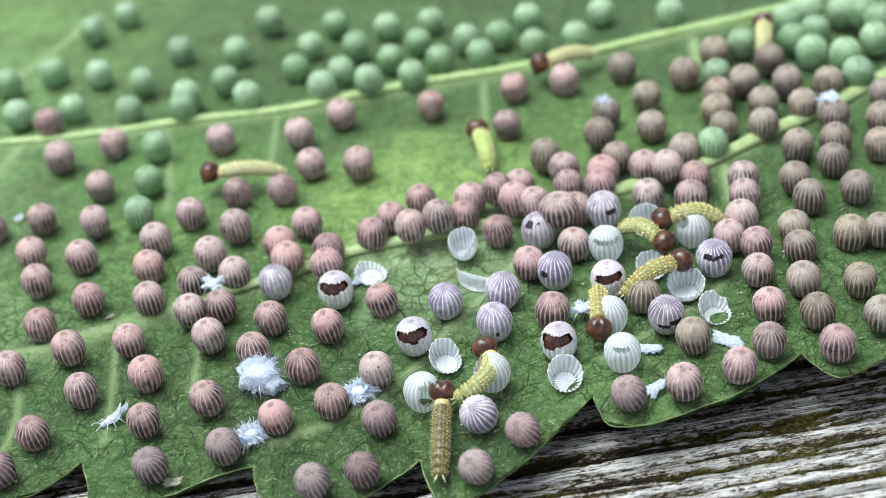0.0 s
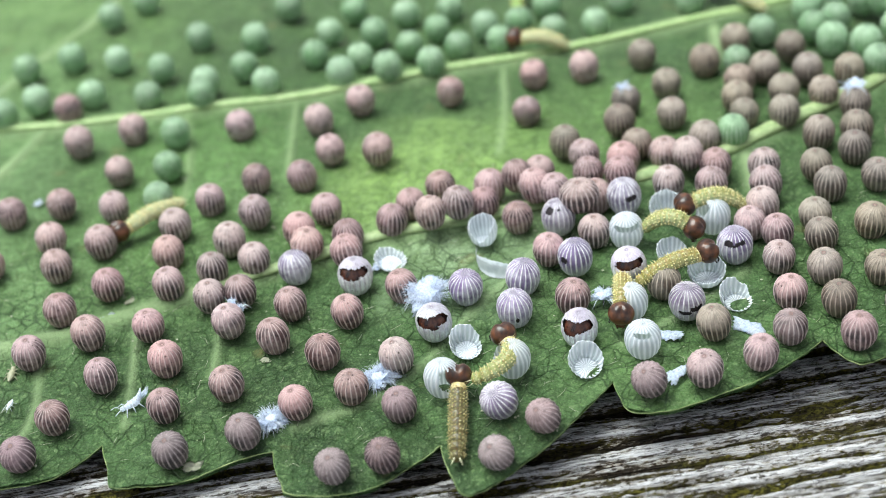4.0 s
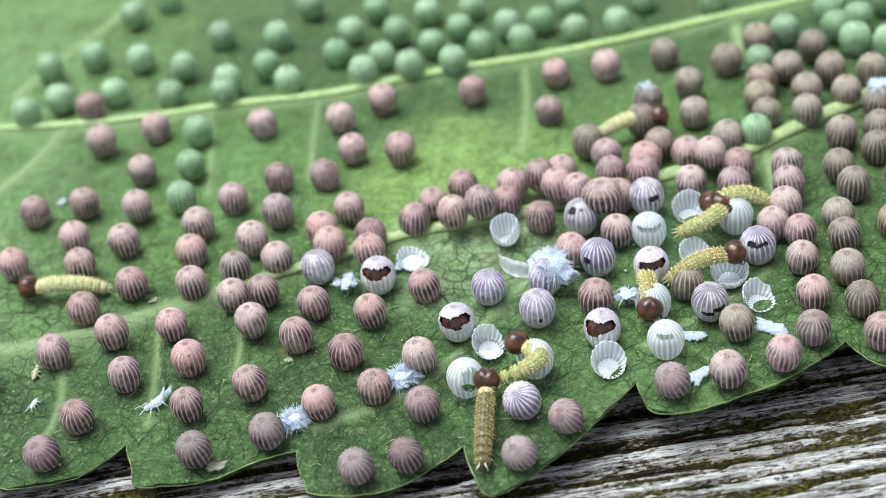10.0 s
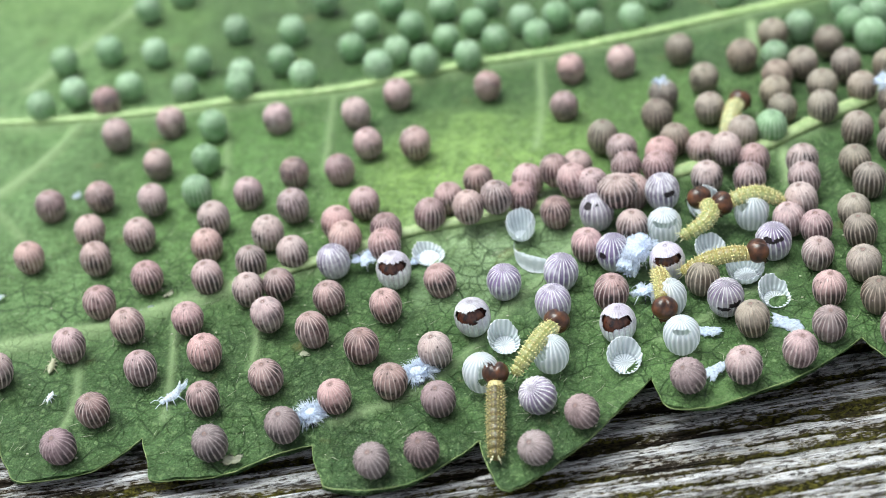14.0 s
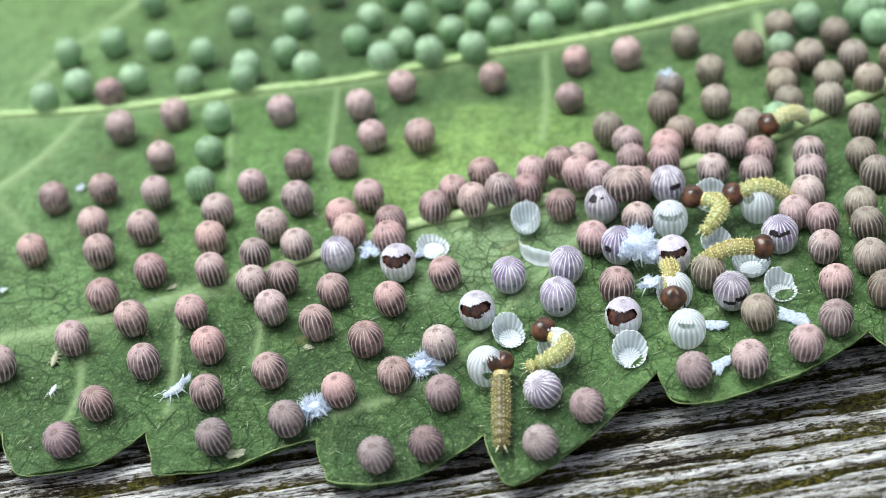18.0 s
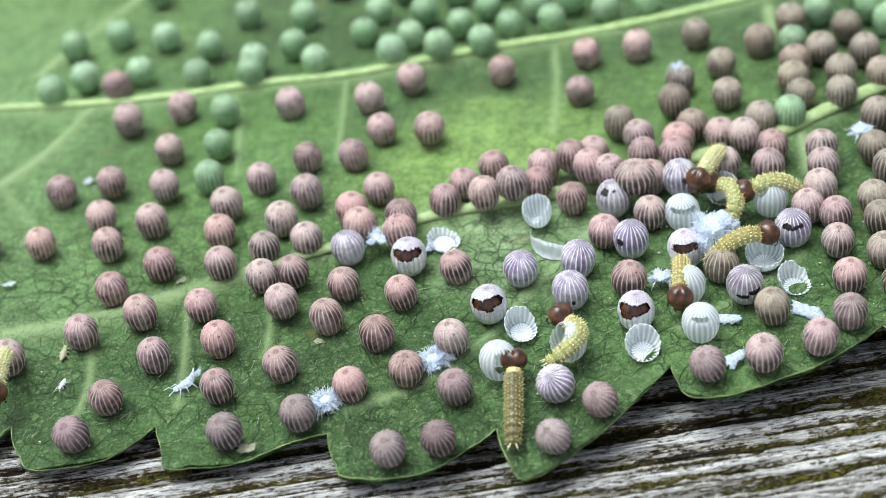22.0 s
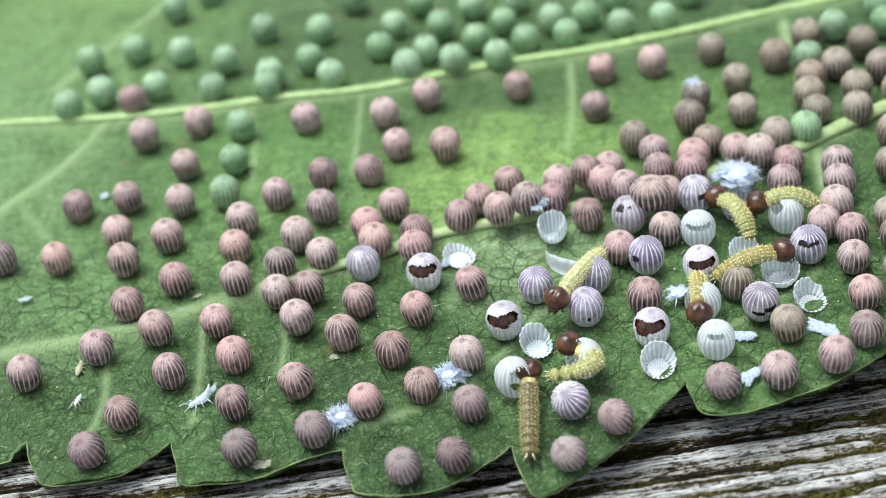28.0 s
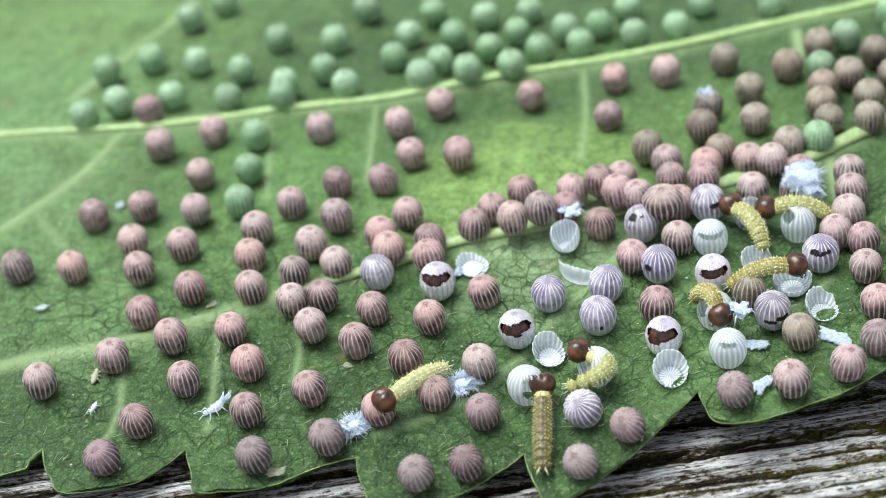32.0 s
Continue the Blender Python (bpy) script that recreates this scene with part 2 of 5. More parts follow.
# ---- node helpers ----
class Nodes:
    """A short way to write a material's nodes."""

    def __init__(self, name):
        self.mat = bpy.data.materials.new(name)
        self.mat.use_nodes = True
        self.tree = self.mat.node_tree
        self.bsdf = self.tree.nodes["Principled BSDF"]
        self.out = self.tree.nodes["Material Output"]
        self.co = self.add("ShaderNodeTexCoord").outputs["Object"]

    def add(self, kind, **inputs):
        node = self.tree.nodes.new(kind)
        for key, value in inputs.items():
            self.put(node.inputs[key.replace("_", " ")], value)
        return node

    def put(self, socket, value):
        if isinstance(value, bpy.types.NodeSocket):
            self.tree.links.new(value, socket)
        else:
            socket.default_value = value

    def math(self, op, a, b=0.0, clamp=False):
        node = self.tree.nodes.new("ShaderNodeMath")
        node.operation, node.use_clamp = op, clamp
        self.put(node.inputs[0], a)
        self.put(node.inputs[1], b)
        return node.outputs[0]

    def mm(self, stretch=(1, 1, 1)):
        """Object coordinates in millimetres."""
        node = self.tree.nodes.new("ShaderNodeMapping")
        self.put(node.inputs["Vector"], self.co)
        node.inputs["Scale"].default_value = [1000 * s for s in stretch]
        return node.outputs[0]

    def noise(self, vector, scale, detail=3.0, rough=0.55):
        return self.add("ShaderNodeTexNoise", Vector=vector, Scale=scale, Detail=detail, Roughness=rough).outputs["Fac"]

    def ramp(self, fac, *stops):
        node = self.tree.nodes.new("ShaderNodeValToRGB")
        self.put(node.inputs[0], fac)
        while len(node.color_ramp.elements) < len(stops):
            node.color_ramp.elements.new(0.5)
        for e, (place, value) in zip(node.color_ramp.elements, stops):
            e.position = place
            e.color = (value, value, value, 1) if isinstance(value, (int, float)) else (*value, 1)
        return node.outputs[0]

    def mix(self, fac, a, b, blend="MIX"):
        node = self.tree.nodes.new("ShaderNodeMix")
        node.data_type, node.blend_type = "RGBA", blend
        self.put(node.inputs["Factor"], fac)
        for socket, value in ((node.inputs[6], a), (node.inputs[7], b)):
            self.put(socket, (*value, 1) if isinstance(value, tuple) else value)
        return node.outputs[2]

    def bump(self, height, millimetres, strength=1.0):
        node = self.add("ShaderNodeBump", Height=height, Distance=millimetres * MM, Strength=strength)
        self.put(self.bsdf.inputs["Normal"], node.outputs[0])
        return node

    def end(self, colour=None, rough=0.5, spec=0.5, **more):
        if colour is not None:
            self.put(self.bsdf.inputs["Base Color"], (*colour, 1) if isinstance(colour, tuple) else colour)
        self.put(self.bsdf.inputs["Roughness"], rough)
        self.put(self.bsdf.inputs["Specular IOR Level"], spec)
        for key, value in more.items():
            self.put(self.bsdf.inputs[key.replace("_", " ")], value)
        return self.mat

    def thin(self, colour, fac):
        """Lets light through a thin sheet."""
        t = self.add("ShaderNodeBsdfTranslucent", Color=(*colour, 1) if isinstance(colour, tuple) else colour)
        m = self.tree.nodes.new("ShaderNodeMixShader")
        self.put(m.inputs[0], fac)
        self.put(m.inputs[1], self.bsdf.outputs[0])
        self.put(m.inputs[2], t.outputs[0])
        self.put(self.out.inputs["Surface"], m.outputs[0])

    def ribs(self, count, sway=0.0):
        """1 on an egg's ribs, 0 between them."""
        xyz = self.add("ShaderNodeSeparateXYZ", Vector=self.co).outputs
        angle = self.math("ARCTAN2", xyz[1], xyz[0])
        wave = self.math("COSINE", self.math("ADD", self.math("MULTIPLY", angle, count), sway))
        return self.math("ADD", self.math("MULTIPLY", wave, 0.5), 0.5), xyz[2]


RIBS = 20


def egg_material(name, top, low, rib, spot, patch, rough=0.5, sheen=0.4, low_at=(0.25, 0.62), ring=0.6, vary=1.0, warm=(1.8, 1.8, 1.8), clear=0.3, crown=False):
    """A ribbed egg: a paler crown with a small ring, mottled dark fields between thin pale ribs, fine specks."""
    n = Nodes(name)
    rand = n.add("ShaderNodeObjectInfo").outputs["Random"]
    shift = n.tree.nodes.new("ShaderNodeVectorMath")
    shift.operation = "ADD"
    n.put(shift.inputs[0], n.mm())
    spread = n.add("ShaderNodeCombineXYZ", X=n.math("MULTIPLY", rand, 37.0), Y=n.math("MULTIPLY", rand, 11.0), Z=rand)
    n.put(shift.inputs[1], spread.outputs[0])
    q = shift.outputs[0]
    broad = n.noise(q, 1.4, 2.0)
    mottle = n.noise(q, 3.6, 4.0, 0.62)
    fine = n.noise(q, 15.0, 3.0, 0.65)
    ribs, z = n.ribs(RIBS, n.math("ADD", n.math("MULTIPLY", n.math("SUBTRACT", broad, 0.5), 1.8), n.math("MULTIPLY", n.math("SUBTRACT", mottle, 0.5), 1.2)))
    xyz = n.add("ShaderNodeSeparateXYZ", Vector=n.mm()).outputs
    out = n.math("SQRT", n.math("ADD", n.math("MULTIPLY", xyz[0], xyz[0]), n.math("MULTIPLY", xyz[1], xyz[1])))
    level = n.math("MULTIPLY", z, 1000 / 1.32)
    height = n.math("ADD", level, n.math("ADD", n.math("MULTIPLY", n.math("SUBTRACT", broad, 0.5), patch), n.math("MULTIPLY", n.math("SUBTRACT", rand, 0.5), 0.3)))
    # colour change down the egg: dark fields on ripe eggs, painted toplight on green
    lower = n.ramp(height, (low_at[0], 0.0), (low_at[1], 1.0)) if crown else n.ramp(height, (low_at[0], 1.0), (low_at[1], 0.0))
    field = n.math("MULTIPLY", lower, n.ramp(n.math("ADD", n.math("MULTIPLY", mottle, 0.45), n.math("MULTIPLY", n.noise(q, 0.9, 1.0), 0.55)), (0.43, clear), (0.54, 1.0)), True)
    base = n.mix(n.ramp(fine, (0.38, 0.0), (0.66, 0.8)), top, tuple(0.72 * c for c in top))
    base = n.mix(n.ramp(mottle, (0.50, 0.0), (0.64, 0.7)), base, tuple(0.55 * c for c in top))
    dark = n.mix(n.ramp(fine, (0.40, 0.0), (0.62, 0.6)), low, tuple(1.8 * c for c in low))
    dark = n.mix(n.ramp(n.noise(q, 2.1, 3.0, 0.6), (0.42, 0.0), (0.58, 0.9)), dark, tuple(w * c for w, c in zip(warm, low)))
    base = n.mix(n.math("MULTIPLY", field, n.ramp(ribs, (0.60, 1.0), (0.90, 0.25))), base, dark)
    specks = n.ramp(n.add("ShaderNodeTexVoronoi", Vector=q, Scale=4.6).outputs["Distance"], (0.13, 1.0), (0.21, 0.0))
    base = n.mix(n.math("MULTIPLY", specks, n.ramp(mottle, (0.40, 0.3), (0.54, 0.95))), base, spot)
    line = n.math("MULTIPLY", n.ramp(ribs, (0.72, 0.0), (0.93, 1.0)), n.math("MULTIPLY", n.math("ADD", n.math("MULTIPLY", lower, 0.4), 0.5), n.math("MULTIPLY", n.ramp(fine, (0.3, 0.35), (0.55, 1.0)), n.ramp(mottle, (0.42, 1.0), (0.66, 0.35)))))
    base = n.mix(n.math("MULTIPLY", line, n.ramp(out, (0.10, 0.0), (0.22, 1.0))), base, rib)
    lip = n.math("ABSOLUTE", n.math("SUBTRACT", out, 0.085))
    on_top = n.ramp(level, (0.8, 0.0), (0.86, ring))
    base = n.mix(n.math("MULTIPLY", n.ramp(lip, (0.02, 1.0), (0.05, 0.0)), on_top), base, tuple(0.42 * c for c in top))
    second = n.math("FRACT", n.math("MULTIPLY", rand, 7.3))
    third = n.math("FRACT", n.math("MULTIPLY", rand, 17.9))
    tone = n.add("ShaderNodeHueSaturation", Hue=n.math("ADD", 0.5 - 0.018 * vary, n.math("MULTIPLY", second, 0.036 * vary)), Saturation=n.math("ADD", 0.8 - 0.25 * vary, n.math("ADD", n.math("MULTIPLY", broad, 0.4), n.math("MULTIPLY", third, 0.5 * vary))),
                 Value=n.math("ADD", 0.84, n.math("MULTIPLY", rand, 0.32)), Color=base)
    n.bump(n.math("ADD", n.math("ADD", fine, mottle), n.math("MULTIPLY", n.ramp(ribs, (0.75, 0.0), (1.0, 1.0)), 1.2)), 0.02, 0.9)
    return n.end(tone.outputs[0], n.ramp(mottle, (0.3, rough - 0.06), (0.7, rough + 0.14)), sheen)


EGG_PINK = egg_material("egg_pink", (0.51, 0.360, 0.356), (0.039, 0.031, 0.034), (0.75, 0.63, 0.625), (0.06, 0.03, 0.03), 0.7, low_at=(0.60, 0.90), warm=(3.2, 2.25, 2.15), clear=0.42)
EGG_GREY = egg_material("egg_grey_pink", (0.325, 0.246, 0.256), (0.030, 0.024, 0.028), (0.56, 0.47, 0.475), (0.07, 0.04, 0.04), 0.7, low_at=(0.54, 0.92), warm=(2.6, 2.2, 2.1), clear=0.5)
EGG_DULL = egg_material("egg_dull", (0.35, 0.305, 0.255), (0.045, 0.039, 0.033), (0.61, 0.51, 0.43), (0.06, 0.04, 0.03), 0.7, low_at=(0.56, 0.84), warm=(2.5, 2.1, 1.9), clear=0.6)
# light top and dark foot: sky light from above put into the colour
EGG_GREEN = egg_material("egg_green", (0.31, 0.47, 0.30), (0.10, 0.21, 0.092), (0.56, 0.70, 0.52), (0.2, 0.33, 0.2), 0.1, 0.42, 0.5, (0.55, 1.1), vary=0.25)
EGG_PALE = egg_material("egg_pale", (0.66, 0.64, 0.72), (0.135, 0.105, 0.175), (0.95, 0.95, 0.97), (0.24, 0.18, 0.28), 0.7, 0.4, 0.5, (0.22, 0.58), clear=0.45, crown=True)
EGG_WHITE = egg_material("egg_white", (0.60, 0.55, 0.68), (0.60, 0.63, 0.64), (0.88, 0.89, 0.90), (0.5, 0.48, 0.52), 0.3, 0.35, 0.5, (0.62, 0.86), ring=0.3)


def shell_material(name, low, high, between, on_rib):
    """Thin egg shell, clearer between its ribs than on them."""
    n = Nodes(name)
    ribs, z = n.ribs(RIBS)
    fine = n.noise(n.mm(), 6.0)
    n.bump(n.math("ADD", ribs, fine), 0.015, 0.7)
    n.end(n.mix(ribs, low, high), 0.28, 0.6)
    glow = n.add("ShaderNodeBsdfTranslucent", Color=(0.92, 0.95, 0.98, 1))
    first = n.tree.nodes.new("ShaderNodeMixShader")
    n.put(first.inputs[0], 0.30)
    n.put(first.inputs[1], n.bsdf.outputs[0])
    n.put(first.inputs[2], glow.outputs[0])
    see = n.add("ShaderNodeBsdfTransparent")
    last = n.tree.nodes.new("ShaderNodeMixShader")
    n.put(last.inputs[0], n.ramp(ribs, (0.2, between), (0.9, on_rib)))
    n.put(last.inputs[1], first.outputs[0])
    n.put(last.inputs[2], see.outputs[0])
    n.put(n.out.inputs["Surface"], last.outputs[0])
    return n.mat


SHELL = shell_material("broken_shell", (0.76, 0.85, 0.94), (0.90, 0.94, 0.98), 0.42, 0.10)
SHELL_WHITE = shell_material("empty_shell", (0.72, 0.81, 0.92), (0.88, 0.93, 0.98), 0.40, 0.12)


def plain(name, colour, dark, scale, rough=0.5, spec=0.5, relief=0.01, **more):
    n = Nodes(name)
    f = n.noise(n.mm(), scale, 4.0)
    n.bump(f, relief, 0.7)
    return n.end(n.mix(n.ramp(f, (0.35, 0.0), (0.7, 1.0)), dark, colour), rough, spec, **more)


MICROPYLE = plain("micropyle", (0.30, 0.19, 0.17), (0.18, 0.10, 0.09), 20.0)
MICROPYLE_PALE = plain("micropyle_pale", (0.40, 0.37, 0.45), (0.25, 0.22, 0.29), 20.0)
MICROPYLE_GREEN = plain("micropyle_green", (0.24, 0.36, 0.26), (0.16, 0.26, 0.17), 20.0)
HEAD = plain("head_capsule", (0.15, 0.055, 0.022), (0.022, 0.009, 0.006), 3.2, 0.3, 0.55, 0.03)
INNER = plain("opening_brown", (0.13, 0.045, 0.025), (0.016, 0.008, 0.008), 3.4, 0.24, 0.6)
CRACK = plain("crack_dark", (0.03, 0.022, 0.028), (0.008, 0.006, 0.008), 12.0, 0.6)
EYE_SPOT = plain("eye_spot", (0.02, 0.008, 0.006), (0.01, 0.005, 0.004), 8.0, 0.2)


def skin_material(name, colour, dark, side, line):
    """Soft larva skin, mottled, greener at the sides, with a dark line along the back."""
    n = Nodes(name)
    f = n.noise(n.mm(), 5.0, 4.0)
    xyz = n.add("ShaderNodeSeparateXYZ", Vector=n.mm()).outputs
    base = n.mix(n.ramp(f, (0.35, 0.0), (0.7, 1.0)), dark, colour)
    base = n.mix(n.ramp(n.math("ABSOLUTE", xyz[1]), (0.14, 0.0), (0.31, 0.7)), base, side)
    back = n.math("MULTIPLY", n.ramp(n.math("ABSOLUTE", xyz[1]), (0.02, line), (0.055, 0.0)), n.ramp(xyz[2], (0.1, 0.0), (0.2, 1.0)))
    base = n.mix(back, base, tuple(0.4 * c for c in dark))
    n.bump(f, 0.03, 0.7)
    return n.end(base, 0.38, 0.5, Subsurface_Weight=0.2, Subsurface_Scale=0.0003)


SKIN = skin_material("larva_skin", (0.38, 0.345, 0.115), (0.22, 0.185, 0.05), (0.36, 0.375, 0.17), 0.2)
SKIN_OLIVE = skin_material("larva_skin_olive", (0.17, 0.145, 0.055), (0.10, 0.085, 0.03), (0.20, 0.205, 0.10), 0.7)
SKIN_GREEN = skin_material("larva_skin_green", (0.39, 0.40, 0.16), (0.24, 0.255, 0.085), (0.38, 0.45, 0.24), 0.1)
SKIN_LIME = skin_material("larva_skin_lime", (0.38, 0.54, 0.17), (0.26, 0.39, 0.10), (0.40, 0.55, 0.20), 0.0)
SKIN_CREAM = skin_material("larva_skin_cream", (0.49, 0.51, 0.30), (0.35, 0.36, 0.18), (0.46, 0.51, 0.31), 0.0)
WART = plain("larva_wart", (0.84, 0.79, 0.47), (0.64, 0.57, 0.25), 8.0, 0.35)
WART_DULL = plain("larva_wart_dull", (0.56, 0.50, 0.25), (0.36, 0.31, 0.12), 8.0, 0.35)
SPINE = plain("larva_spine", (0.82, 0.82, 0.58), (0.64, 0.64, 0.38), 10.0, 0.35)
NECK = plain("larva_neck", (0.70, 0.62, 0.34), (0.5, 0.4, 0.16), 7.0, 0.4)
wax_nodes = Nodes("wax_plate")
wax_grain = wax_nodes.noise(wax_nodes.mm((1, 1, 1)), 6.0, 4.0)
wax_nodes.bump(wax_grain, 0.006, 0.7)
wax_nodes.end(wax_nodes.mix(wax_nodes.ramp(wax_grain, (0.35, 0.0), (0.7, 1.0)), (0.74, 0.82, 0.96), (0.86, 0.91, 0.98)), 0.6, 0.3)
wax_nodes.thin((0.84, 0.90, 0.99), 0.5)
wax_clear = wax_nodes.tree.nodes.new("ShaderNodeMixShader")
wax_nodes.put(wax_clear.inputs[0], wax_nodes.ramp(wax_nodes.noise(wax_nodes.mm((1, 1, 1)), 11.0, 3.0), (0.42, 0.04), (0.66, 0.40)))
wax_nodes.put(wax_clear.inputs[1], wax_nodes.out.inputs["Surface"].links[0].from_socket)
wax_nodes.put(wax_clear.inputs[2], wax_nodes.add("ShaderNodeBsdfTransparent").outputs[0])
wax_nodes.put(wax_nodes.out.inputs["Surface"], wax_clear.outputs[0])
WAX = wax_nodes.mat
NYMPH = plain("nymph_white", (0.76, 0.82, 0.86), (0.56, 0.65, 0.71), 5.0, 0.4)
NYMPH_GREY = plain("nymph_grey", (0.42, 0.43, 0.30), (0.26, 0.27, 0.17), 6.0, 0.5)
DARK_LEG = plain("dark_leg", (0.05, 0.05, 0.06), (0.02, 0.02, 0.03), 9.0, 0.5)
SLIVER = plain("shell_sliver", (0.84, 0.89, 0.92), (0.66, 0.73, 0.76), 4.0, 0.35)
FLAKE = plain("cast_skin", (0.62, 0.64, 0.50), (0.42, 0.44, 0.32), 5.0, 0.4)
VEIN = plain("vein", (0.36, 0.48, 0.22), (0.22, 0.35, 0.13), 2.6, 0.45, 0.4, 0.06)
VEIN_DULL = plain("vein_dull", (0.36, 0.46, 0.23), (0.23, 0.33, 0.14), 3.5, 0.5, 0.4, 0.08)
MARGIN = plain("margin", (0.27, 0.34, 0.14), (0.09, 0.16, 0.045), 1.8, 0.5, 0.4, 0.02)


def leaf_material():
    n = Nodes("leaf")
    p = n.mm()
    warp = n.add("ShaderNodeTexNoise", Vector=p, Scale=1.3, Detail=2.0).outputs["Color"]
    shift = n.tree.nodes.new("ShaderNodeVectorMath")
    shift.operation = "MULTIPLY_ADD"
    n.put(shift.inputs[0], warp)
    shift.inputs[1].default_value = (0.3, 0.3, 0.3)
    n.put(shift.inputs[2], p)
    q = shift.outputs[0]

    def net(scale):
        v = n.add("ShaderNodeTexVoronoi", Vector=q, Scale=scale)
        v.feature = "DISTANCE_TO_EDGE"
        return v.outputs["Distance"]
    worn = n.noise(p, 0.8, 3.0)
    coarse = n.math("MULTIPLY", n.ramp(net(0.85), (0.0, 1.0), (0.042, 0.0)), n.ramp(worn, (0.36, 0.1), (0.54, 1.0)))
    small = n.math("MULTIPLY", n.ramp(net(2.0), (0.0, 1.0), (0.075, 0.0)), n.ramp(n.noise(p, 1.1, 2.0), (0.40, 0.15), (0.54, 1.0)))
    panel = n.add("ShaderNodeTexVoronoi", Vector=q, Scale=0.55).outputs["Color"]
    panel = n.add("ShaderNodeSeparateColor", Color=panel).outputs[0]
    beads = n.ramp(n.add("ShaderNodeTexVoronoi", Vector=p, Scale=8.5).outputs["Distance"], (0.10, 1.0), (0.60, 0.0))
    cells = n.noise(p, 8.0, 4.0, 0.65)
    grit = n.noise(p, 17.0, 3.0, 0.7)
    broad = n.noise(p, 0.09, 3.0)
    mid = n.noise(p, 0.45, 4.0)
    green = n.mix(n.ramp(broad, (0.36, 0.0), (0.66, 1.0)), (0.060, 0.151, 0.048), (0.108, 0.236, 0.076))
    # leaf patches, painted sheen and shade included, go into the base colour
    for (x, y, r), colour in COLOUR_AND_LIGHT_PATCHES:
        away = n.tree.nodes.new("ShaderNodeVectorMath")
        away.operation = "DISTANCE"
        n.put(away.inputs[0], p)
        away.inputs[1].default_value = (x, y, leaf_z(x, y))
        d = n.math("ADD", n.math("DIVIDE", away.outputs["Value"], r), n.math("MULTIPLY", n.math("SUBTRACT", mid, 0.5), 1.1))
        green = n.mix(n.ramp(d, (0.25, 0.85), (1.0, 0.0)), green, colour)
    green = n.mix(n.ramp(mid, (0.48, 0.0), (0.78, 0.45)), green, (0.19, 0.36, 0.11))
    green = n.mix(n.ramp(n.noise(p, 2.4, 4.0, 0.6), (0.42, 0.0), (0.62, 0.75)), green, (0.45, 0.52, 0.38), "MULTIPLY")
    green = n.mix(n.math("MULTIPLY", panel, 0.5), green, (0.45, 0.52, 0.42), "MULTIPLY")
    green = n.mix(n.math("MULTIPLY", beads, 0.13), green, (0.42, 0.58, 0.28))
    green = n.mix(n.ramp(cells, (0.40, 0.0), (0.62, 0.55)), green, (0.36, 0.42, 0.30), "MULTIPLY")
    green = n.mix(n.ramp(grit, (0.50, 0.0), (0.66, 0.35)), green, (0.27, 0.43, 0.18))
    green = n.mix(n.ramp(n.noise(p, 4.6, 3.0, 0.6), (0.54, 0.0), (0.66, 0.42)), green, (0.30, 0.46, 0.20))
    front = n.ramp(n.math("ADD", n.math("MULTIPLY", n.add("ShaderNodeSeparateXYZ", Vector=p).outputs[1], 0.05), 0.5), (0.45, 1.0), (0.72, 0.35))
    coarse, small = n.math("MULTIPLY", coarse, front), n.math("MULTIPLY", small, front)
    green = n.mix(n.math("MULTIPLY", coarse, 0.95), green, (0.03, 0.075, 0.022))
    green = n.mix(n.math("MULTIPLY", small, 0.85), green, (0.035, 0.085, 0.022))
    dust = n.add("ShaderNodeTexVoronoi", Vector=q, Scale=3.4).outputs["Distance"]
    green = n.mix(n.math("MULTIPLY", n.ramp(dust, (0.05, 1.0), (0.15, 0.0)), n.ramp(worn, (0.36, 0.1), (0.56, 0.75))), green, (0.42, 0.55, 0.30))
    hair = n.ramp(n.noise(n.mm((1.5, 5, 1)), 7.0, 2.0), (0.66, 0.0), (0.74, 1.0))
    green = n.mix(n.math("MULTIPLY", hair, 0.35), green, (0.38, 0.5, 0.28))
    blotch = n.math("MULTIPLY", n.ramp(n.noise(p, 0.55, 2.0), (0.66, 0.0), (0.74, 0.5)), n.ramp(cells, (0.4, 0.3), (0.6, 1.0)))
    green = n.mix(blotch, green, (0.27, 0.22, 0.08))
    side = n.add("ShaderNodeAttribute")
    side.attribute_name = "vein"
    green = n.mix(n.math("MULTIPLY", side.outputs["Fac"], n.math("ADD", 0.45, n.math("MULTIPLY", mid, 0.8))), green, (0.40, 0.57, 0.28))
    h = n.math("SUBTRACT", n.math("ADD", n.math("MULTIPLY", cells, 0.9), n.math("MULTIPLY", grit, 0.5)), n.math("ADD", n.math("MULTIPLY", coarse, 0.4), n.math("MULTIPLY", small, 0.4)))
    h = n.math("ADD", h, n.math("MULTIPLY", beads, 0.35))
    n.bump(h, 0.13, 1.0)
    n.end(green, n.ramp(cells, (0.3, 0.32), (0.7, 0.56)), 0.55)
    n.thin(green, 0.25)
    return n.mat


LEAF = leaf_material()


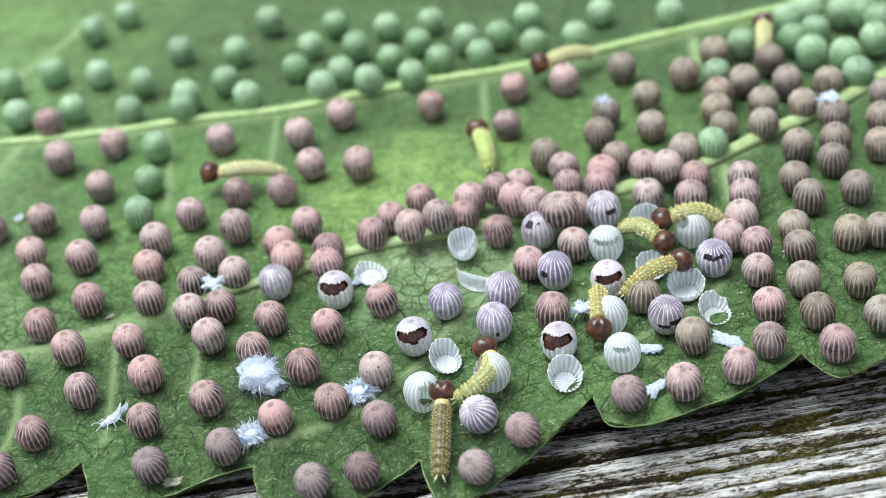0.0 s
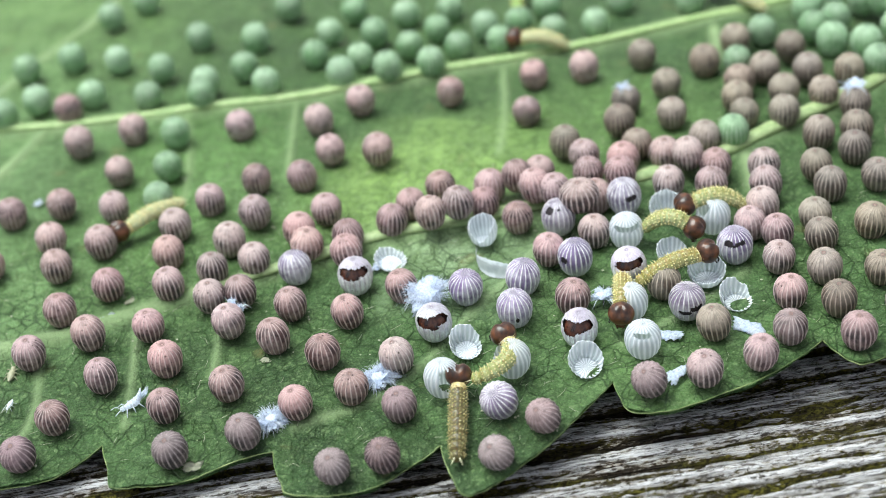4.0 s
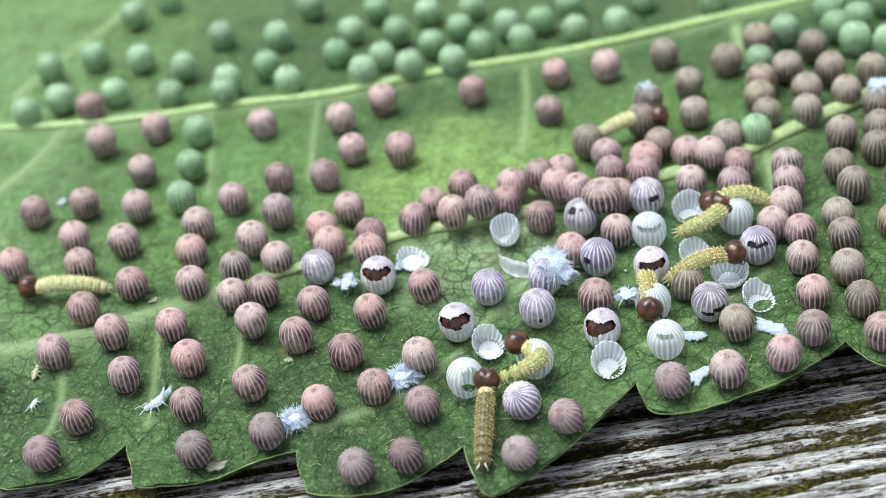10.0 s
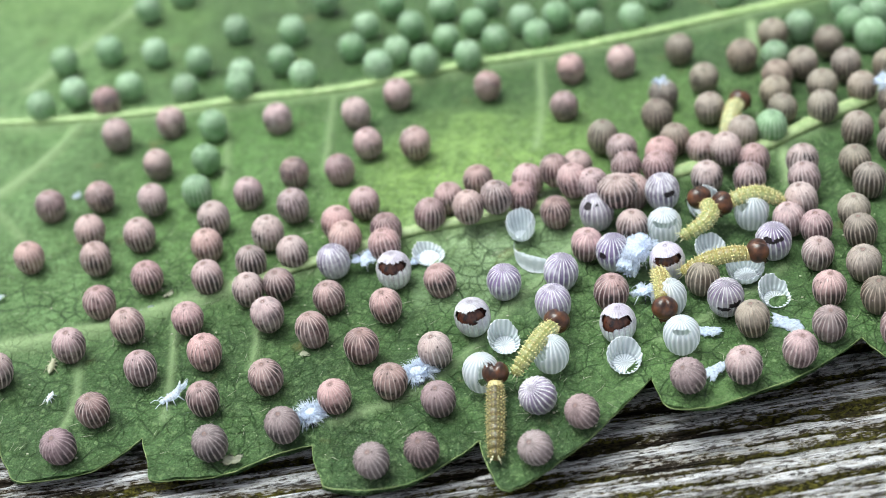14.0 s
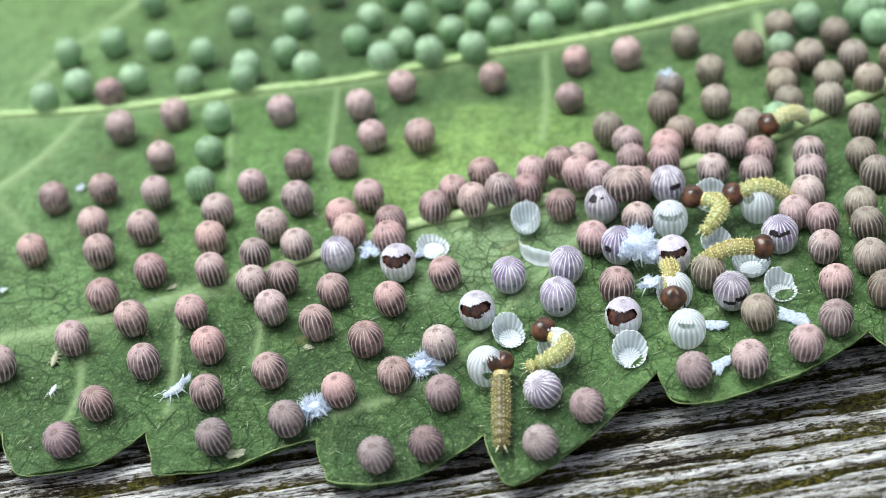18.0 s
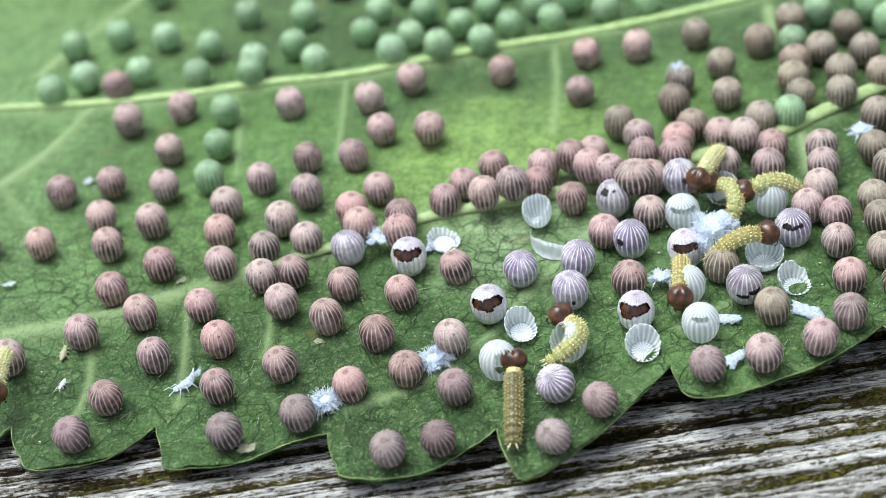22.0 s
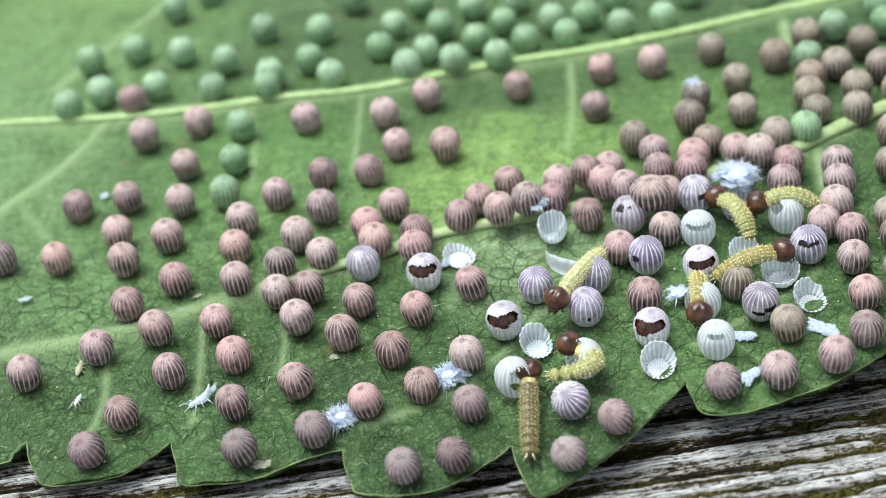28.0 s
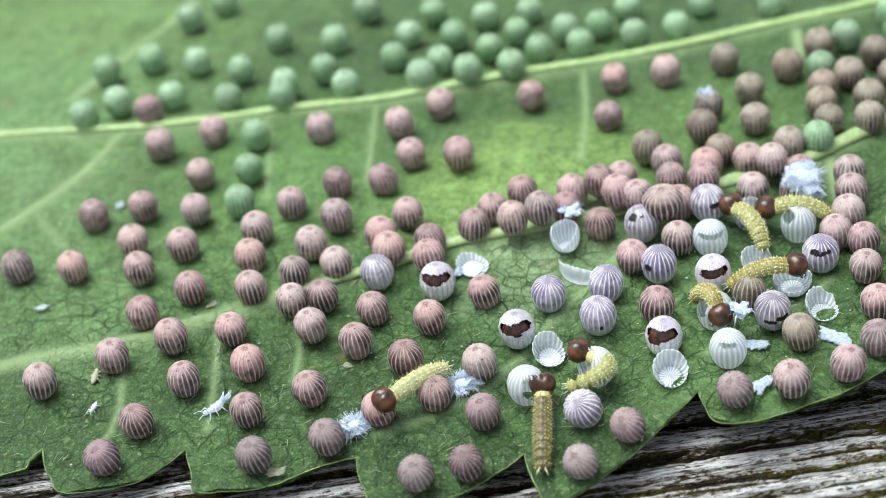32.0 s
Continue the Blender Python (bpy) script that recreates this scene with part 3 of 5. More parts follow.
def wood_material():
    n = Nodes("weathered_wood")
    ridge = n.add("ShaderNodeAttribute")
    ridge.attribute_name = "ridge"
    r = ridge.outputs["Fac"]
    fibre = n.noise(n.mm((0.08, 1.0, 1.0)), 5.0, 5.0, 0.65)
    stain = n.noise(n.mm((0.10, 0.35, 1)), 1.0, 3.0)
    pits = n.noise(n.mm((0.45, 1.3, 1)), 4.0, 4.0, 0.6)
    streak = n.noise(n.mm((0.035, 1.0, 1.0)), 9.0, 3.0, 0.6)
    crumb = n.noise(n.mm((0.5, 1.2, 1)), 5.5, 5.0, 0.7)
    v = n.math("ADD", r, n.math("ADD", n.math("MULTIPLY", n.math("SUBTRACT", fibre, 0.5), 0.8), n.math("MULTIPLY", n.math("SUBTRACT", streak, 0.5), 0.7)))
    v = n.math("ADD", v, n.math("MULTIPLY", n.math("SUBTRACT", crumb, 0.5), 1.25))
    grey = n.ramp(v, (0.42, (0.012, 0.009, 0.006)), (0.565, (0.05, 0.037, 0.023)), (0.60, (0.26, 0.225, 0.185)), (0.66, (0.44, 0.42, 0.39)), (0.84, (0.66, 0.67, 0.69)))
    grey = n.mix(n.ramp(crumb, (0.52, 0.0), (0.66, 0.3)), grey, (0.20, 0.17, 0.13))
    grey = n.mix(n.ramp(pits, (0.60, 0.0), (0.645, 0.9)), grey, (0.03, 0.024, 0.017))
    dash = n.noise(n.mm((0.22, 1.5, 1)), 6.0, 3.0, 0.65)
    grey = n.mix(n.ramp(dash, (0.555, 0.0), (0.60, 0.85)), grey, (0.04, 0.030, 0.021))
    crack = n.noise(n.mm((0.022, 1.0, 1.0)), 7.5, 4.0, 0.7)
    thin = n.ramp(n.math("ABSOLUTE", n.math("SUBTRACT", crack, 0.5)), (0.004, 0.95), (0.022, 0.0))
    grey = n.mix(n.math("MULTIPLY", thin, n.ramp(pits, (0.42, 0.1), (0.52, 1.0))), grey, (0.012, 0.010, 0.007))
    hairline = n.noise(n.mm((0.04, 1.0, 1.0)), 22.0, 2.0, 0.6)
    grey = n.mix(n.ramp(hairline, (0.54, 0.0), (0.62, 0.65)), grey, (0.06, 0.052, 0.042))
    tuft = n.noise(n.mm((0.8, 1.0, 1)), 7.0, 4.0, 0.7)
    moss = n.math("MULTIPLY", n.ramp(stain, (0.42, 0.0), (0.52, 0.95)), n.math("MULTIPLY", n.ramp(v, (0.52, 1.0), (0.66, 0.0)), n.ramp(tuft, (0.36, 0.2), (0.56, 1.0))))
    grey = n.mix(moss, grey, n.mix(n.ramp(tuft, (0.4, 0.0), (0.66, 1.0)), (0.045, 0.045, 0.010), (0.17, 0.155, 0.03)))
    n.bump(n.math("ADD", n.math("ADD", crumb, n.math("MULTIPLY", moss, 0.6)), n.math("ADD", fibre, streak)), 0.14, 1.0)
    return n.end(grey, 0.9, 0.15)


WOOD = wood_material()


# ---- mesh helpers ----
def part(name, data, material, parent=None, label="", m=None):
    """One mesh object, under a thing or under a part."""
    if isinstance(data, bmesh.types.BMesh):
        me = bpy.data.meshes.new(name)
        data.to_mesh(me)
        data.free()
        for f in me.polygons:
            f.use_smooth = True
        me.materials.append(material)
        data = me
    ob = new(name, data)
    if parent is not None:
        ob.parent = parent
    if m is not None:
        ob.matrix_basis = m
    if label:
        tagged(ob, label)
    return ob


def grid_mesh(name, verts, across, material, rows):
    """A sheet of rows x across points."""
    i = np.arange(rows - 1)[:, None] * across + np.arange(across - 1)[None, :]
    quads = np.stack([i, i + 1, i + across + 1, i + across], -1).reshape(-1, 4)
    me = bpy.data.meshes.new(name)
    me.from_pydata(verts.reshape(-1, 3).tolist(), [], quads.tolist())
    me.polygons.foreach_set("use_smooth", [True] * len(me.polygons))
    me.materials.append(material)
    return me


def tube(points, radii, sides=6, flat=1.0):
    """A closed tube along points, with a radius at each; flat squeezes it in height."""
    bm = bmesh.new()
    rings = []
    for k, (p, r) in enumerate(zip(points, radii)):
        a, b = points[max(k - 1, 0)], points[min(k + 1, len(points) - 1)]
        way = (Vector(b) - Vector(a)).normalized()
        side = way.cross(Vector((0, 0, 1)))
        side = side.normalized() if side.length > 1e-6 else Vector((1, 0, 0))
        up = side.cross(way)
        rings.append([bm.verts.new(Vector(p) + r * (math.cos(2 * math.pi * s / sides) * side + flat * math.sin(2 * math.pi * s / sides) * up)) for s in range(sides)])
    for one, two in zip(rings, rings[1:]):
        for s in range(sides):
            bm.faces.new((one[s], one[(s + 1) % sides], two[(s + 1) % sides], two[s]))
    bm.faces.new(rings[0][::-1])
    bm.faces.new(rings[-1])
    bmesh.ops.recalc_face_normals(bm, faces=bm.faces)
    return bm


def ball(bm, centre, radii, u=14, v=9, turn=None):
    m = Matrix.Translation(centre) @ (turn or Matrix()) @ Matrix.Diagonal((*radii, 1))
    return bmesh.ops.create_uvsphere(bm, u_segments=u, v_segments=v, radius=1.0, matrix=m)["verts"]


def cone(bm, base, tip, r, sides=5, end=0.1):
    way = Vector(tip) - Vector(base)
    m = Matrix.Translation((Vector(base) + Vector(tip)) / 2) @ way.to_track_quat("Z", "Y").to_matrix().to_4x4()
    bmesh.ops.create_cone(bm, cap_ends=True, segments=sides, radius1=r, radius2=r * end, depth=way.length, matrix=m)


def smooth_line(points, steps=10):
    """A soft curve through plan points."""
    out = []
    pts = [Vector((*p, 0)) for p in points]
    pts = [2 * pts[0] - pts[1]] + pts + [2 * pts[-1] - pts[-2]]
    for a, b, c, d in zip(pts, pts[1:], pts[2:], pts[3:]):
        for k in range(steps):
            t = k / steps
            out.append(0.5 * (2 * b + (c - a) * t + (2 * a - 5 * b + 4 * c - d) * t * t + (3 * b - a - 3 * c + d) * t ** 3))
    out.append(pts[-2])
    return [(p.x, p.y) for p in out]


def leaf_up(x, y):
    return Vector((-0.12, 2 * (0.0045 if y < 0 else 0.0022) * y, 1)).normalized()


def on_leaf(x, y, h=0.0, spin=0.0, tip=0.0, tip_way=0.0):
    """A pose standing on the leaf, in metres."""
    turn = Vector((0, 0, 1)).rotation_difference(leaf_up(x, y)).to_matrix().to_4x4()
    lean = pose(0, 0, 0, 0, 0, tip_way) @ pose(0, 0, 0, tip, 0, 0) @ pose(0, 0, 0, 0, 0, -tip_way)
    return Matrix.Translation((x * MM, y * MM, (leaf_z(x, y) + h) * MM)) @ turn @ lean @ pose(0, 0, 0, 0, 0, spin)


# ---- weathered deck board under the leaf ----
GRAIN = radians(8.5)


def wood_height(a, b):
    """Ridges along the grain; a along, b across, in millimetres."""
    rng = np.random.RandomState(5)
    h = np.zeros_like(b)
    for _ in range(34):
        wide = rng.uniform(0.22, 0.8) if rng.rand() < 0.6 else rng.uniform(0.8, 1.7)
        drift = rng.uniform(-0.025, 0.025)
        bend = rng.uniform(0.05, 0.25) * np.sin(a / rng.uniform(4, 18) + rng.uniform(0, 6))
        h += wide ** 0.5 * np.sin(2 * np.pi * (b + drift * a + bend) / wide + rng.uniform(0, 6)) * (0.5 + 0.5 * np.sin(a / rng.uniform(3, 14) + b * rng.uniform(-1, 1) + rng.uniform(0, 6)))
    h = h / h.std()
    for along, across, amount in ((25, 1, 0.55), (9, 2, 0.5), (60, 3, 0.5)):
        n = rng.randn(*h.shape)
        c = np.cumsum(np.pad(n, ((0, 0), (along, 0)), mode="wrap"), axis=1)
        n = c[:, along:] - c[:, :-along]
        c = np.cumsum(np.pad(n, ((across, 0), (0, 0)), mode="wrap"), axis=0)
        n = c[across:] - c[:-across]
        h = h + amount * n / n.std()
    return np.tanh(1.3 * (h + 0.05))


def build_wood():
    board = tagged(new("deck_board"), "weathered grey wooden board with deep dark grain and moss", "board", kind="structure")
    across = np.concatenate([np.arange(-95, -20, 0.4), np.arange(-20, 5, 0.05), np.arange(5, 78, 0.3)])
    along = np.concatenate([np.arange(-110, -34, 1.5), np.arange(-34, 34, 0.3), np.arange(34, 110.1, 1.5)])
    b, a = np.meshgrid(across, along, indexing="ij")
    h = wood_height(a, b)
    verts = np.stack([a * MM, b * MM, 0.24 * h * MM], -1)
    me = grid_mesh("plank_top", verts, len(along), WOOD, len(across))
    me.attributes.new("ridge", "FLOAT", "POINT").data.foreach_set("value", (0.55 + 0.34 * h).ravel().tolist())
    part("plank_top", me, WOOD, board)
    bm = bmesh.new()
    bmesh.ops.create_cube(bm, size=1.0, matrix=Matrix.Translation((0, -0.0087, -0.0134)) @ Matrix.Diagonal((0.22, 0.1726, 0.025, 1)))
    part("plank_core", bm, WOOD, board)
    board.matrix_basis = pose(0, -0.006, -0.0021, -3.6, -4.6, 0) @ pose(0, 0, 0, 0, 0, math.degrees(GRAIN))


build_wood()


# ---- the leaf ----
def leaf_edge():
    """The scalloped front edge as plan points with x growing."""
    pts = []
    first = [(LOBE_0[0][0] - 18, LOBE_0[0][1] - 3), (LOBE_0[0][0] - 9, LOBE_0[0][1] - 2)]
    last = [(LOBE_6[-1][0] + 6, LOBE_6[-1][1] + 3), (LOBE_6[-1][0] + 20, LOBE_6[-1][1] + 9)]
    for lobe in (first + LOBE_0, LOBE_1, LOBE_2, LOBE_3, LOBE_4, LOBE_5, LOBE_6 + last):
        line = smooth_line(lobe, 14)
        pts += line if not pts else line[1:]
    x = -1e9
    out = []
    for px, py in pts:
        x = max(px, x + 0.004)
        out.append((x, py + 0.03 * noise.noise((px * 1.1, 3, 0)) + 0.045 * noise.noise((px * 4, 9, 0)) + 0.028 * noise.noise((px * 11, 4, 0))))
    return out


EDGE = leaf_edge()


def leaf_soft(x, y):
    """Soft undulations of the blade in millimetres."""
    soft = 0.0
    for k, (fx, fy, amp) in enumerate(((0.5, 0.7, 0.08), (1.1, 0.4, 0.08), (0.3, 1.6, 0.06), (1.9, 1.7, 0.045), (2.9, 2.3, 0.03), (4.3, 5.1, 0.018))):
        soft = soft + amp * np.sin(fx * x + 0.6 * fy * y + k) * np.sin(fy * y - 0.4 * fx * x + 2 * k)
    return soft - 0.05


def build_leaf():
    leaf = tagged(new("leaf"), "large green leaf lying underside up with raised veins and scalloped edge", "leaf")
    ex, ey = np.array(EDGE).T
    xs = np.union1d(np.arange(ex[0], ex[-1], 0.16), ex)
    xs = xs[np.insert(np.diff(xs) > 0.003, 0, True)]
    ye = np.interp(xs, ex, ey)
    s = np.linspace(0, 1, 190) ** 1.5
    half = 0.5 * (ex[-1] - ex[0])
    far = 24 + 20 * np.sqrt(np.clip(1 - ((xs - ex[0] - half) / (half + 0.3)) ** 2, 0, 1)) + 0.5 * np.abs(np.sin(xs * 0.45))
    y = ye[None, :] + (far - ye)[None, :] * s[:, None]
    x = np.broadcast_to(xs[None, :], y.shape)
    z = 0.12 * x - np.where(y < 0, 0.0045, 0.0022) * y * y
    ridge, swell = np.zeros_like(z), np.zeros_like(z)
    for line, wide in ((VEIN_FAINT_A, 0.20), (VEIN_FAINT_B, 0.18), (VEIN_FAINT_C, 0.16), (VEIN_FAINT_D, 0.26), (VEIN_FAINT_E, 0.16), (VEIN_FAINT_H, 0.18), (VEIN_FAINT_I, 0.18),
                       (VEIN_FAINT_J, 0.18), (VEIN_FAINT_K, 0.16), (VEIN_FAINT_M, 0.18), (VEIN_UPPER, 0.5), (VEIN_MIDDLE, 0.42), (VEIN_LEFT, 0.31), (VEIN_FAINT_F, 0.26), (VEIN_FAINT_G, 0.26)):
        pts = np.array(smooth_line(line, 4))
        near = np.full(z.shape, 99.0)
        for (ax, ay), (bx, by) in zip(pts, pts[1:]):
            f = np.clip(((x - ax) * (bx - ax) + (y - ay) * (by - ay)) / ((bx - ax) ** 2 + (by - ay) ** 2), 0, 1)
            near = np.minimum(near, np.hypot(x - ax - f * (bx - ax), y - ay - f * (by - ay)))
        ridge = np.maximum(ridge, (0.65 if wide < 0.25 else 1.0) * np.exp(-(near / wide) ** 2))
        swell = np.maximum(swell, (0.04 if wide < 0.3 else 0.15) * np.exp(-(near / wide) ** 2))
    z = z + leaf_soft(x, y) * (1 - ridge) + swell
    top = np.stack([x, y, z], -1) * MM
    low = np.stack([x, y, z - 0.13], -1) * MM
    blade = grid_mesh("blade", top, len(xs), LEAF, len(s))
    blade.attributes.new("vein", "FLOAT", "POINT").data.foreach_set("value", ridge.ravel().tolist())
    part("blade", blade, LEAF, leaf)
    part("blade_underside", grid_mesh("blade_underside", low[:, ::-1], len(xs), LEAF, len(s)), LEAF, leaf)
    rim = [(px * MM, py * MM, (leaf_z(px, py) - 0.07) * MM) for px, py in EDGE[::2]]
    part("margin", tube(rim, [(0.022 + 0.014 * noise.noise((px * 2300, py * 2300, 5))) * MM for px, py, _ in rim], 6), MARGIN, leaf, "pale thin leaf margin")
    for k, (line, r0, r1, mat) in enumerate(((VEIN_UPPER, 0.22, 0.28, VEIN), (VEIN_MIDDLE[5:], 0.24, 0.38, VEIN_DULL))):
        pts = smooth_line(line, 12)
        out, rad = [], []
        for i, (px, py) in enumerate(pts):
            f = i / (len(pts) - 1)
            r = (r0 + (r1 - r0) * f) * (1 + 0.12 * noise.noise((px * 0.9, py * 0.9, k)))
            out.append((px * MM, py * MM, (leaf_z(px, py) + 0.11 + 0.15 * r) * MM))
            rad.append(r * MM)
        part("vein", tube(out, rad, 8, 0.62), mat, leaf, "pale raised vein")
    return leaf


build_leaf()


# ---- eggs ----
EGG_R, EGG_H = 0.60, 1.26


def egg_profile(u):
    """Radius and height at u from 0 (crown) to 1 (foot), in millimetres."""
    a = math.pi * 0.5 * 1.68 * u
    if u <= 0:
        return 0.0, EGG_H
    low = math.cos(a) < 0
    return EGG_R * math.sin(a) ** (0.72 if low else 0.94), 0.64 + (0.73 if low else EGG_H - 0.64) * math.cos(a)


def egg_mesh(name, material, seed, start=0.0, jag=0.0, slope=0.0, window=None, fine=1, notch=0.0):
    """A ribbed egg; start > 0 leaves the crown off with a torn rim."""
    rnd = random.Random(seed)
    around, down = RIBS * (6 if fine == 1 and not start else 4 * fine), 24 * fine
    dents = [(rnd.uniform(0, 6.28), rnd.uniform(0.2, 0.9), rnd.uniform(-0.03, 0.03)) for _ in range(5)]
    tear = [rnd.uniform(0, 1) for _ in range(around)]
    verts, faces = [], []
    for k in range(down + 1):
        for s in range(around):
            a = 2 * math.pi * s / around
            u0 = start
            if start and jag:
                low = max(0.0, -math.sin(a + 0.3)) ** 2
                rag = 0.2 * tear[s] + 0.3 * tear[(s // 3) * 3 % around] + 0.5 * noise.noise((2.2 * math.cos(a), 2.2 * math.sin(a), seed)) + 0.2
                u0 = start + jag * rag - slope * math.sin(a) + notch * low
            u0 = min(u0, 0.84)
            u = u0 + (1 - u0) * k / down
            r, z = egg_profile(u)
            rib = max(math.cos(RIBS * a), 0.0) ** 3 - 0.2
            side = math.sin(math.pi * min(u, 1.0)) ** 0.5 if u < 1 else 0
            r *= 1 + 0.042 * side * rib
            if r < 0.2:
                z -= 0.035 * math.exp(-(r / 0.06) ** 2)
            for da, du, dd in dents:
                r *= 1 + dd * math.exp(-((math.atan2(math.sin(a - da), math.cos(a - da)) / 0.7) ** 2) - ((u - du) / 0.2) ** 2)
            verts.append((r * math.cos(a) * MM, r * math.sin(a) * MM, z * MM))
    for k in range(down):
        for s in range(around):
            t = (s + 1) % around
            if window and window(2 * math.pi * (s + 0.5) / around, start + (1 - start) * (k + 0.5) / down, tear[s]):
                continue
            faces.append((k * around + s, (k + 1) * around + s, (k + 1) * around + t, k * around + t))
    if not start:
        faces.append(tuple(range(around)))
    me = bpy.data.meshes.new(name)
    me.from_pydata(verts, [], faces)
    me.polygons.foreach_set("use_smooth", [True] * len(me.polygons))
    me.materials.append(material)
    me.update()
    return me


def crown_mesh(material):
    """The small ring at an egg's crown."""
    bm = bmesh.new()
    rows = []
    for k in range(14):
        a, r = 2 * math.pi * k / 14, 0.062 if k % 2 else 0.05
        c, t = math.cos(a), math.sin(a)
        rows.append([bm.verts.new((c * q * MM, t * q * MM, (EGG_H + z) * MM)) for q, z in ((r + 0.028, -0.035), (r + 0.012, -0.006), (r - 0.012, -0.008), (r - 0.028, -0.035))])
    for one, two in zip(rows, rows[1:] + rows[:1]):
        for i in range(3):
            bm.faces.new((one[i], two[i], two[i + 1], one[i + 1])).smooth = True
    me = bpy.data.meshes.new("micropyle")
    bm.to_mesh(me)
    bm.free()
    me.materials.append(material)
    return me


FEET = []


def lay_eggs(places, material, crown, label, group, size=1.0):
    shells = [egg_mesh("egg", material, s) for s in (1, 2, 3)]
    ring = crown_mesh(crown)
    for k, (x, y, h) in enumerate(places):
        rnd = random.Random(int(x * 97 + y * 31))
        s = size * rnd.uniform(0.96, 1.04)
        up = leaf_up(x, y)
        fx, fy = x - 0.64 * up.x, y - 0.64 * up.y
        spin, tip, way = rnd.uniform(0, 360), rnd.uniform(-10, 10), rnd.uniform(0, 180)
        m = on_leaf(fx, fy, h - 0.02, spin, tip, way)
        if y < -8.4:
            # on the bent front edge the eggs lean forward about their centres
            middle = m @ Vector((0, 0, 0.64 * MM))
            m = on_leaf(fx, fy, h - 0.02, spin, *((25 + 0.4 * tip, -45) if x > 2 else (12 + 0.4 * tip, -20)))
            m.translation = middle - m.to_3x3() @ Vector((0, 0, 0.64 * MM))
        ob = part("egg", shells[k % 3], material)
        ob.matrix_basis = m @ Matrix.Diagonal((s, s, s * rnd.uniform(0.98, 1.07), 1))
        tagged(ob, label, "egg", group)
        part("micropyle", ring, crown, ob)
        if rnd.random() < 0.45:
            FEET.append((fx + 0.5, fy - 0.12))


PINK_LABEL = "ripe pinkish brown ribbed butterfly egg glued to the leaf"
GREY_LABEL = "ripe greyish pink ribbed butterfly egg near the leaf edge"
DULL_LABEL = "ripe greyish brown ribbed butterfly egg glued to the leaf"
GREEN_LABEL = "fresh pale green ribbed butterfly egg glued to the leaf"
for places in (PINK_BACK, PINK_LEFT, PINK_NEAR, PINK_ROW, PINK_RIGHT):
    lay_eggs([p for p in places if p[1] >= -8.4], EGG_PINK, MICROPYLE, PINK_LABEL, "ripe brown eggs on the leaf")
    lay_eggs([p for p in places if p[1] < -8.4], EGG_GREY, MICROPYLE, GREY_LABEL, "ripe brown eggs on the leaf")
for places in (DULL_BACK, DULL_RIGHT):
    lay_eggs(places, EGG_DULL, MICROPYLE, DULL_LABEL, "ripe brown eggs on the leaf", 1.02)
for places in (GREEN_FAR, GREEN_BACK, GREEN_FRONT):
    lay_eggs(places, EGG_GREEN, MICROPYLE_GREEN, GREEN_LABEL, "fresh green eggs on the leaf")
lay_eggs(GREEN_PILE, EGG_GREEN, MICROPYLE_GREEN, GREEN_LABEL, "fresh green eggs on the leaf", 1.08)


def wide_egg(x, y, h):
    """A broad egg glued on top of its neighbours."""
    ob = tagged(part("egg", egg_mesh("egg", EGG_PINK, 2), EGG_PINK), "broad brown ribbed butterfly egg glued on top of other eggs", "egg", "ripe brown eggs on the leaf")
    up = leaf_up(x, y)
    ob.matrix_basis = on_leaf(x - 0.64 * up.x, y - 0.64 * up.y, h - 0.02, 10, 6, -30) @ Matrix.Diagonal((1.24, 1.12, 0.98, 1))
    part("micropyle", crown_mesh(MICROPYLE), MICROPYLE, ob)


wide_egg(6.80, 0.85, 0.86)


def facing(x, y, h=0.0, tip=0.0, tip_way=0.0, turn=0.0, size=1.0):
    """A pose for an egg whose own -y side looks the way of the open front."""
    up = leaf_up(x, y)
    return on_leaf(x - 0.64 * up.x, y - 0.64 * up.y, h - 0.02, turn, tip, tip_way) @ Matrix.Diagonal((size, size, size * 1.05, 1))


def hole(places, rough=0.5):
    """A test for the torn holes of an egg: places of (degrees round, height 0 top to 1 foot, half width in degrees, half height)."""
    def inside(a, u, tear):
        for k, (az, at_u, wide, tall) in enumerate(places):
            d = (math.degrees(a) - az + 180) % 360 - 180
            e = rough * (noise.noise((math.degrees(a) * 0.11, u * 9, k * 7.0)) + 0.6 * noise.noise((math.degrees(a) * 0.4, u * 30, k * 3.0)))
            if max(abs(d) / wide, abs(u - at_u) / tall) + e < 1 and (d / wide) ** 2 + ((u - at_u) / tall) ** 2 + e < 1.3:
                return True
        return False
    return inside


def special_egg(m, material, places, seed, label, category, group, lining=CRACK, ring=MICROPYLE, rough=0.5, fill=True, deep=0.95):
    """An egg with torn holes and, behind them, its dark contents."""
    ob = part("egg", egg_mesh("egg", material, seed, window=hole(places, rough), fine=2), material)
    ob.matrix_basis = m
    tagged(ob, label, category, group)
    if fill:
        part("hole_lining", egg_mesh("hole_lining", lining, seed), lining, ob, "dark contents behind the torn hole", Matrix.Translation((0, 0, 0.02 * MM)) @ Matrix.Diagonal((deep, deep, deep, 1)))
    if ring:
        part("micropyle", crown_mesh(ring), ring, ob)
    return ob


